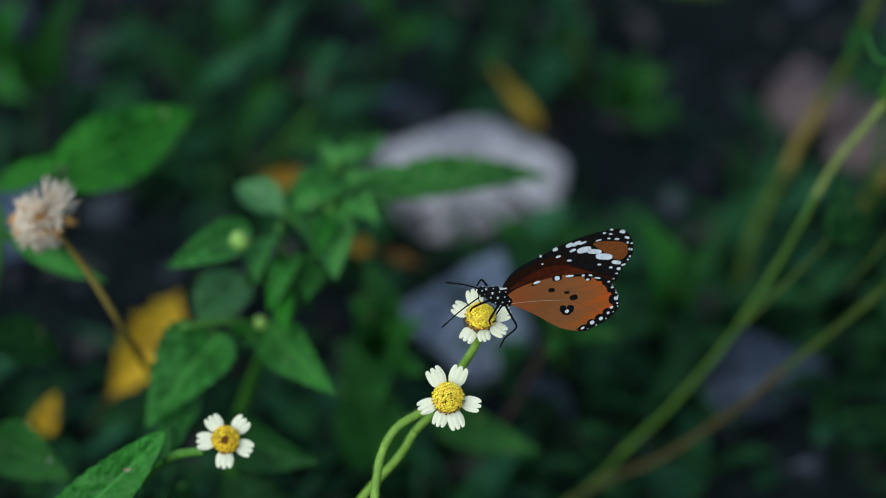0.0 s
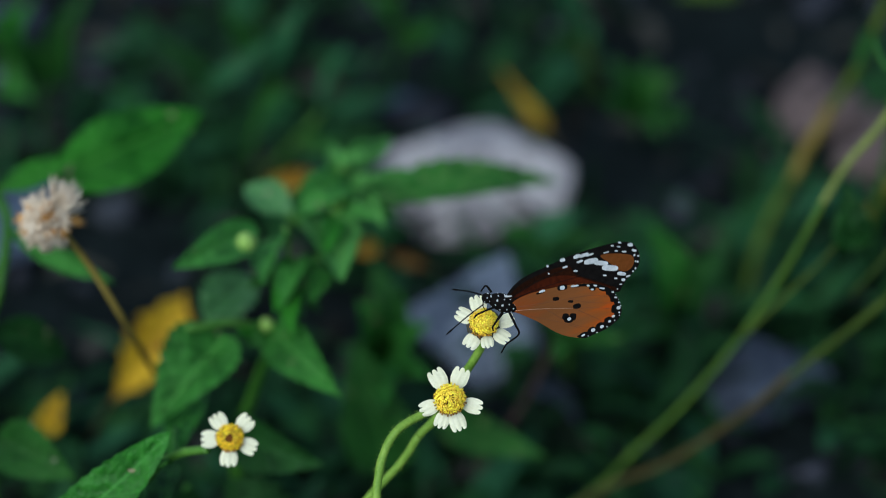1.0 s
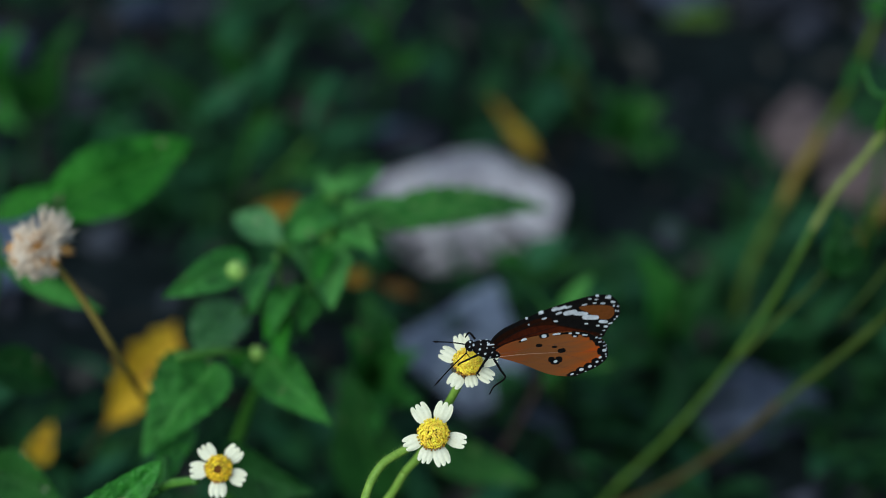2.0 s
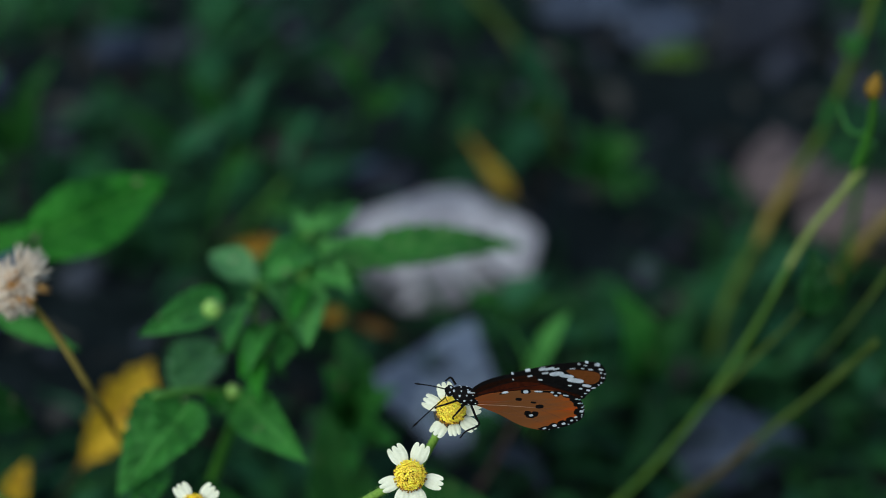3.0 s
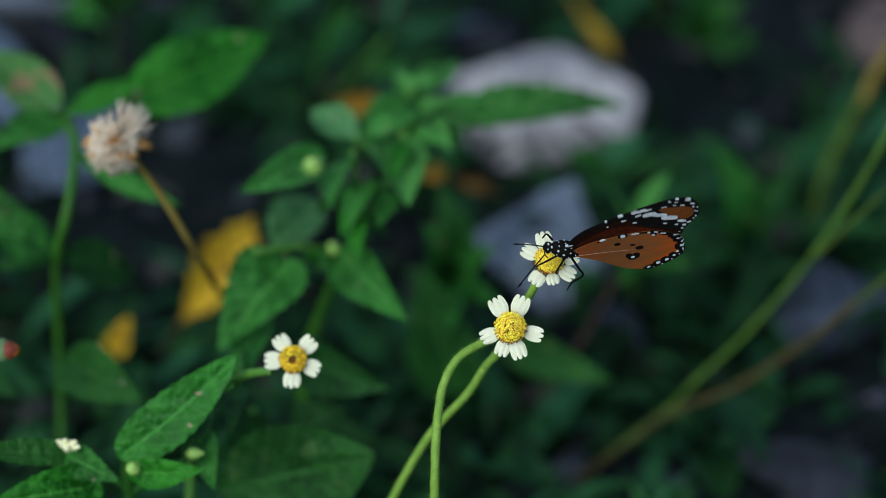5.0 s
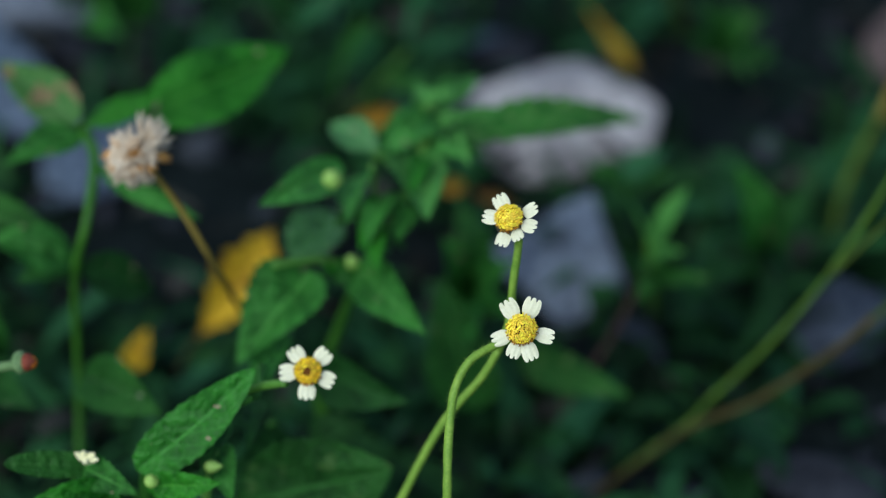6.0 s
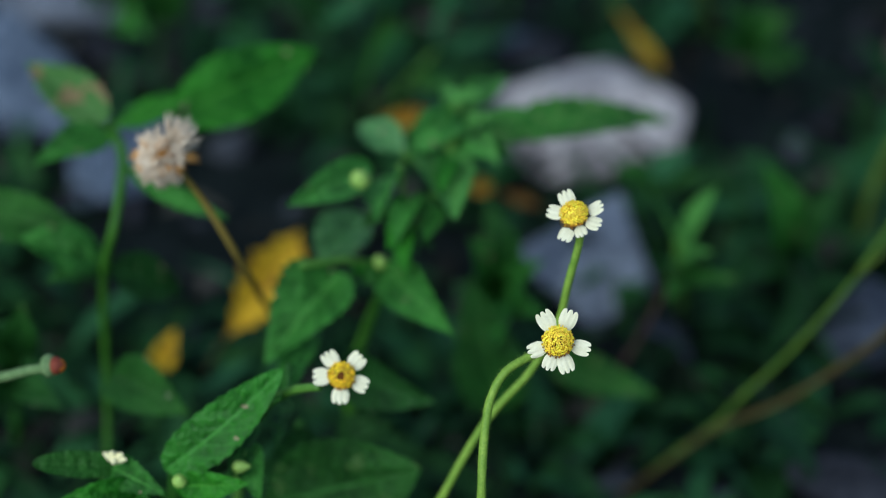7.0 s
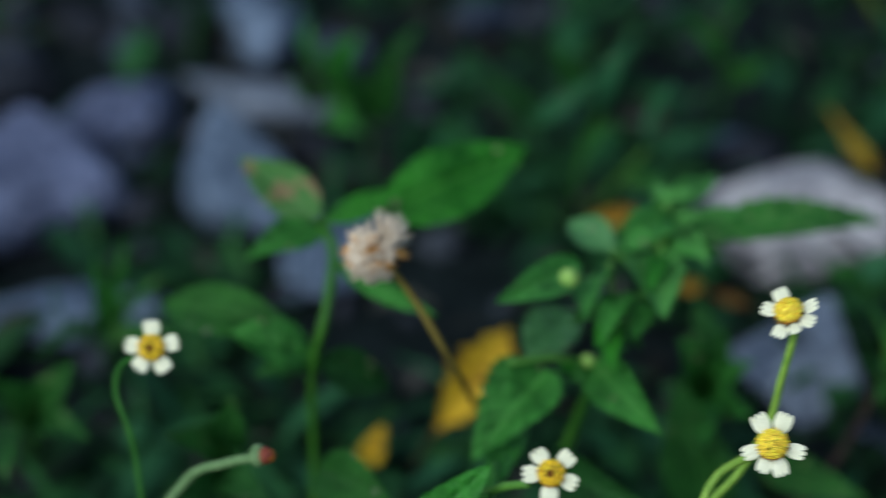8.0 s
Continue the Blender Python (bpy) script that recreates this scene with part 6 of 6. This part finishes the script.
# ---- what moves ----
def motions():
    rest = [
        (0.0, pose(0.0140, 0.5731, 0.1872, 79.2, -21.8, 8.1)),
        (0.5, pose(0.0133, 0.5736, 0.1869, 81.8, -22.0, 8.4)),
        (1.0, pose(0.0136, 0.5730, 0.1864, 85.7, -18.6, 9.2)),
        (1.2, pose(0.0138, 0.5725, 0.1854, 91.5, -19.7, 6.0)),
        (2.3, pose(0.0117, 0.5708, 0.1822, 101.0, -27.0, -5.5)),
        (2.5, pose(0.0127, 0.5712, 0.1827, 100.6, -26.9, -6.4)),
        (3.0, pose(0.0129, 0.5695, 0.1809, 105.6, -16.0, -5.0)),
        (3.5, pose(0.0123, 0.5700, 0.1805, 109.6, -23.7, -8.8)),
        (3.8, pose(0.0119, 0.5717, 0.1835, 109.2, -24.8, -6.8)),
        (4.0, pose(0.0126, 0.5701, 0.1812, 108.9, -25.5, -5.4)),
        (4.2, pose(0.0132, 0.5703, 0.1817, 109.1, -25.4, -4.1)),
        (4.5, pose(0.0130, 0.5708, 0.1826, 109.5, -25.3, -2.2)),
        (4.7, pose(0.0125, 0.5704, 0.1820, 109.5, -25.3, -2.2)),
    ]
    last = rest[-1][1]
    start = last.translation.copy()
    q = last.to_3x3().to_4x4()
    flight = [(5.42, (0, 0, 0), 0), (5.5, (0.008, 0.004, 0.012), -8), (5.6, (0.035, 0.022, 0.045), -16), (5.7, (0.085, 0.06, 0.10), -22), (5.8, (0.15, 0.11, 0.16), -24),
              (6.0, (0.30, 0.24, 0.27), -20), (6.2, (0.46, 0.40, 0.38), -14), (6.6, (0.85, 0.80, 0.58), -10), (7.2, (1.5, 1.5, 0.85), -8), (8.0, (2.4, 2.5, 1.1), -8)]
    path = list(rest)
    for t, way, lean in flight:
        m = Matrix.Rotation(radians(lean), 4, "Y") @ q
        m.translation = start + Vector(way)
        path.append((t, m))
    walk(butterfly, path)
    for antenna, at, turns in ((antennae[0], (336, 291, 0.0004), ((0.0, 0), (3.0, 0), (3.5, -3), (4.0, -20), (4.5, -8), (4.7, -8), (8.0, -8))),
                               (antennae[1], (326, 318, 0.0012), ((0.0, 0), (1.2, 3), (2.3, 11), (2.5, 12), (3.0, 17), (4.7, 16), (8.0, 16)))):
        brow = Matrix.Translation(body_at(*at))
        walk(antenna, [(t, brow @ Matrix.Rotation(radians(a), 4, "Z") @ brow.inverted()) for t, a in turns])
    hinge = (body_at(640, 395) - body_at(350, 303)).normalized()
    beat = [(0.0, 0), (5.2, 0), (5.3, 22), (5.4, 4), (5.5, 70), (5.6, 8), (5.7, 78), (5.8, 10), (5.9, 78), (6.0, 8), (6.1, 76), (6.2, 10), (6.3, 76), (6.4, 10), (6.5, 74), (6.6, 40), (8.0, 40)]
    for pair, sign in ((near_wings, -1), (far_wings, 1)):
        for w in pair:
            walk(w, [(t, Matrix.Rotation(radians(a) * sign, 4, hinge)) for t, a in beat])
    walk(front_flower, [
        (0.0, pose(-0.0271, 0.5598, 0.0000, -0.48, 0.15, -0.00)),
        (0.5, pose(-0.0271, 0.5598, 0.0000, -0.59, 0.01, -0.00)),
        (1.0, pose(-0.0271, 0.5598, 0.0000, -0.66, -0.13, 0.00)),
        (1.2, pose(-0.0271, 0.5598, 0.0000, -0.50, -0.50, 0.00)),
        (2.3, pose(-0.0271, 0.5598, 0.0000, 0.62, -0.72, -0.00)),
        (2.5, pose(-0.0271, 0.5598, 0.0000, 0.63, -0.49, -0.00)),
        (3.0, pose(-0.0271, 0.5598, 0.0000, 0.88, -0.67, -0.01)),
        (3.5, pose(-0.0271, 0.5598, 0.0000, 0.84, -0.66, -0.00)),
        (3.8, pose(-0.0271, 0.5598, 0.0000, -0.27, -0.40, 0.00)),
        (4.0, pose(-0.0271, 0.5598, 0.0000, 0.44, -0.57, -0.00)),
        (4.2, pose(-0.0271, 0.5598, 0.0000, -0.27, -0.35, 0.00)),
        (4.5, pose(-0.0271, 0.5598, 0.0000, 0.14, -0.35, -0.00)),
        (4.7, pose(-0.0271, 0.5598, 0.0000, -0.03, -0.46, 0.00)),
        (5.8, pose(-0.0271, 0.5598, 0.0000, 0.02, -0.67, -0.00)),
        (5.9, pose(-0.0271, 0.5598, 0.0000, 0.99, 0.27, 0.00)),
        (6.0, pose(-0.0271, 0.5598, 0.0000, -1.61, -1.20, 0.02)),
        (6.1, pose(-0.0271, 0.5598, 0.0000, -1.17, -1.03, 0.01)),
        (6.2, pose(-0.0271, 0.5598, 0.0000, 1.35, 0.31, 0.00)),
        (6.3, pose(-0.0271, 0.5598, 0.0000, -0.62, -0.50, 0.00)),
        (6.4, pose(-0.0271, 0.5598, 0.0000, -2.74, -1.60, 0.04)),
        (6.5, pose(-0.0271, 0.5598, 0.0000, 0.06, -0.43, -0.00)),
        (6.7, pose(-0.0271, 0.5598, 0.0000, -1.56, -1.19, 0.02)),
        (7.0, pose(-0.0271, 0.5598, 0.0000, -0.11, -0.50, 0.00)),
        (7.1, pose(-0.0271, 0.5598, 0.0000, -1.51, -1.23, 0.02)),
        (7.5, pose(-0.0271, 0.5598, 0.0000, -0.51, -0.66, 0.00)),
        (7.7, pose(-0.0271, 0.5598, 0.0000, 0.54, -0.32, -0.00)),
        (8.0, pose(-0.0271, 0.5598, 0.0000, 0.02, -0.03, -0.00)),
    ])
    walk(back_flower, [
        (0.0, pose(-0.0505, 0.5606, -0.0022, 3.13, -0.72, 0.04)),
        (0.5, pose(-0.0505, 0.5606, -0.0022, 3.11, -0.83, 0.04)),
        (1.0, pose(-0.0505, 0.5606, -0.0023, 3.43, -0.84, 0.04)),
        (1.2, pose(-0.0505, 0.5606, -0.0034, 3.44, -0.91, 0.04)),
        (2.3, pose(-0.0505, 0.5606, -0.0053, 3.50, -1.37, 0.06)),
        (2.5, pose(-0.0505, 0.5606, -0.0048, 3.50, -0.86, 0.06)),
        (3.0, pose(-0.0505, 0.5606, -0.0064, 3.50, -0.84, 0.07)),
        (3.5, pose(-0.0505, 0.5606, -0.0065, 3.50, -0.94, 0.06)),
        (3.8, pose(-0.0505, 0.5606, -0.0036, 3.50, -1.09, 0.04)),
        (4.0, pose(-0.0505, 0.5606, -0.0059, 3.50, -0.93, 0.06)),
        (4.2, pose(-0.0505, 0.5606, -0.0055, 3.50, -0.81, 0.06)),
        (4.5, pose(-0.0505, 0.5606, -0.0041, 3.50, -0.77, 0.06)),
        (4.7, pose(-0.0505, 0.5606, -0.0046, 3.50, -0.89, 0.06)),
        (5.4, pose(-0.0505, 0.5606, -0.0046, 3.50, -0.89, 0.06)),
        (5.8, pose(-0.0505, 0.5606, -0.0000, -1.49, 1.43, -0.02)),
        (5.9, pose(-0.0505, 0.5606, -0.0000, 0.25, -0.52, -0.00)),
        (6.0, pose(-0.0505, 0.5606, -0.0000, 0.56, -1.35, -0.01)),
        (6.1, pose(-0.0505, 0.5606, -0.0000, -0.90, 0.53, -0.00)),
        (6.2, pose(-0.0505, 0.5606, -0.0000, -1.84, 1.09, -0.02)),
        (6.3, pose(-0.0505, 0.5606, 0.0000, -1.12, -0.20, 0.00)),
        (6.4, pose(-0.0505, 0.5606, -0.0000, 0.34, -0.85, -0.00)),
        (6.5, pose(-0.0505, 0.5606, -0.0000, -0.21, 0.05, -0.00)),
        (6.7, pose(-0.0505, 0.5606, -0.0000, -1.82, 0.12, -0.00)),
        (7.0, pose(-0.0505, 0.5606, -0.0000, -0.86, 0.40, -0.00)),
        (7.1, pose(-0.0505, 0.5606, 0.0000, -2.24, 0.01, -0.00)),
        (7.3, pose(-0.0505, 0.5606, 0.0000, 0.86, 0.08, 0.00)),
        (7.4, pose(-0.0505, 0.5606, 0.0000, -0.08, 0.26, -0.00)),
        (7.5, pose(-0.0505, 0.5606, -0.0000, -2.19, -0.03, 0.00)),
        (7.7, pose(-0.0505, 0.5606, 0.0000, 1.24, 0.34, 0.00)),
        (8.0, pose(-0.0505, 0.5606, -0.0000, -1.36, 0.60, -0.01)),
    ])
    nod = [(0.0, 1.32, 15.95, -0.71), (0.5, 1.38, 15.61, -0.69), (1.0, 1.89, 15.61, -0.71), (2.5, 4.37, 15.75, -0.43),
           (3.0, 5.54, 15.93, -0.29), (3.5, 5.73, 15.61, -0.27), (3.8, 3.57, 14.95, -0.52), (4.0, 5.22, 15.59, -0.33),
           (4.2, 4.70, 15.93, -0.39), (4.5, 3.45, 15.95, -0.54), (4.7, 4.03, 15.64, -0.47), (5.4, 4.03, 15.64, -0.47),
           (5.8, -3.55, 3.83, -0.11), (5.9, 0.18, -1.36, 0.00), (6.0, -0.01, -3.52, 0.03), (6.1, -1.82, 1.38, -0.02),
           (6.2, -4.57, 2.92, -0.11), (6.3, -2.81, -0.53, 0.01), (6.4, 0.08, -2.21, 0.01), (6.5, -0.42, 0.14, -0.00),
           (6.7, -4.71, 0.32, -0.01), (7.0, -1.75, 1.05, -0.01), (7.1, -6.92, 0.03, -0.00), (7.3, 1.76, 0.20, 0.00),
           (7.4, -0.05, 0.67, 0.00), (7.5, -6.62, -0.07, 0.00), (7.7, 2.55, 0.88, 0.02), (8.0, -3.01, 1.57, -0.04)]
    walk(back_head, [(t, pose(0.0458, 0.0277, 0.1418, rx, ry, rz)) for t, rx, ry, rz in nod])
    # from 2 to 5.5 s the stalk turns less than the head, to fit the camera's view
    walk(back_neck, [(t, pose(0.0458, 0.0277, 0.1418, rx, ry * (0.72 if 2 < t < 5.5 else 1.0), rz)) for t, rx, ry, rz in nod])
    walk(small_flower, [
        (0.0, pose(-0.0824, 0.5628, 0.0000, 0.47, 0.01, 0.00)),
        (0.5, pose(-0.0824, 0.5628, 0.0000, -0.04, -0.01, 0.00)),
        (1.0, pose(-0.0824, 0.5628, 0.0000, -0.07, -0.08, 0.00)),
        (2.5, pose(-0.0824, 0.5628, 0.0000, 0.56, -0.28, -0.00)),
        (4.0, pose(-0.0824, 0.5628, 0.0000, 0.13, -0.27, -0.00)),
        (4.5, pose(-0.0824, 0.5628, 0.0000, 0.04, -0.21, -0.00)),
        (4.7, pose(-0.0824, 0.5628, 0.0000, -0.15, -0.27, 0.00)),
        (6.0, pose(-0.0824, 0.5628, 0.0000, -0.44, -0.79, 0.00)),
        (6.5, pose(-0.0824, 0.5628, 0.0000, -0.11, -0.21, 0.00)),
        (7.0, pose(-0.0824, 0.5628, 0.0000, 0.10, -0.20, -0.00)),
        (7.5, pose(-0.0824, 0.5628, 0.0000, -0.14, -0.28, 0.00)),
        (8.0, pose(-0.0824, 0.5628, 0.0000, -0.05, 0.02, -0.00)),
    ])
    walk(red_bud, [
        (0.0, pose(-0.1695, 0.6234, 0.0000, 0.03, 0.00, 0.00)),
        (4.5, pose(-0.1695, 0.6234, 0.0000, 0.14, 0.01, 0.00)),
        (6.0, pose(-0.1695, 0.6234, 0.0000, 0.14, -0.11, -0.00)),
        (6.5, pose(-0.1695, 0.6234, 0.0000, 0.05, -0.77, -0.00)),
        (7.0, pose(-0.1695, 0.6234, 0.0000, 0.54, -0.05, -0.00)),
        (7.5, pose(-0.1695, 0.6234, 0.0000, 0.58, -0.27, -0.00)),
        (8.0, pose(-0.1695, 0.6234, 0.0000, 0.03, 0.00, 0.00)),
    ])


motions()
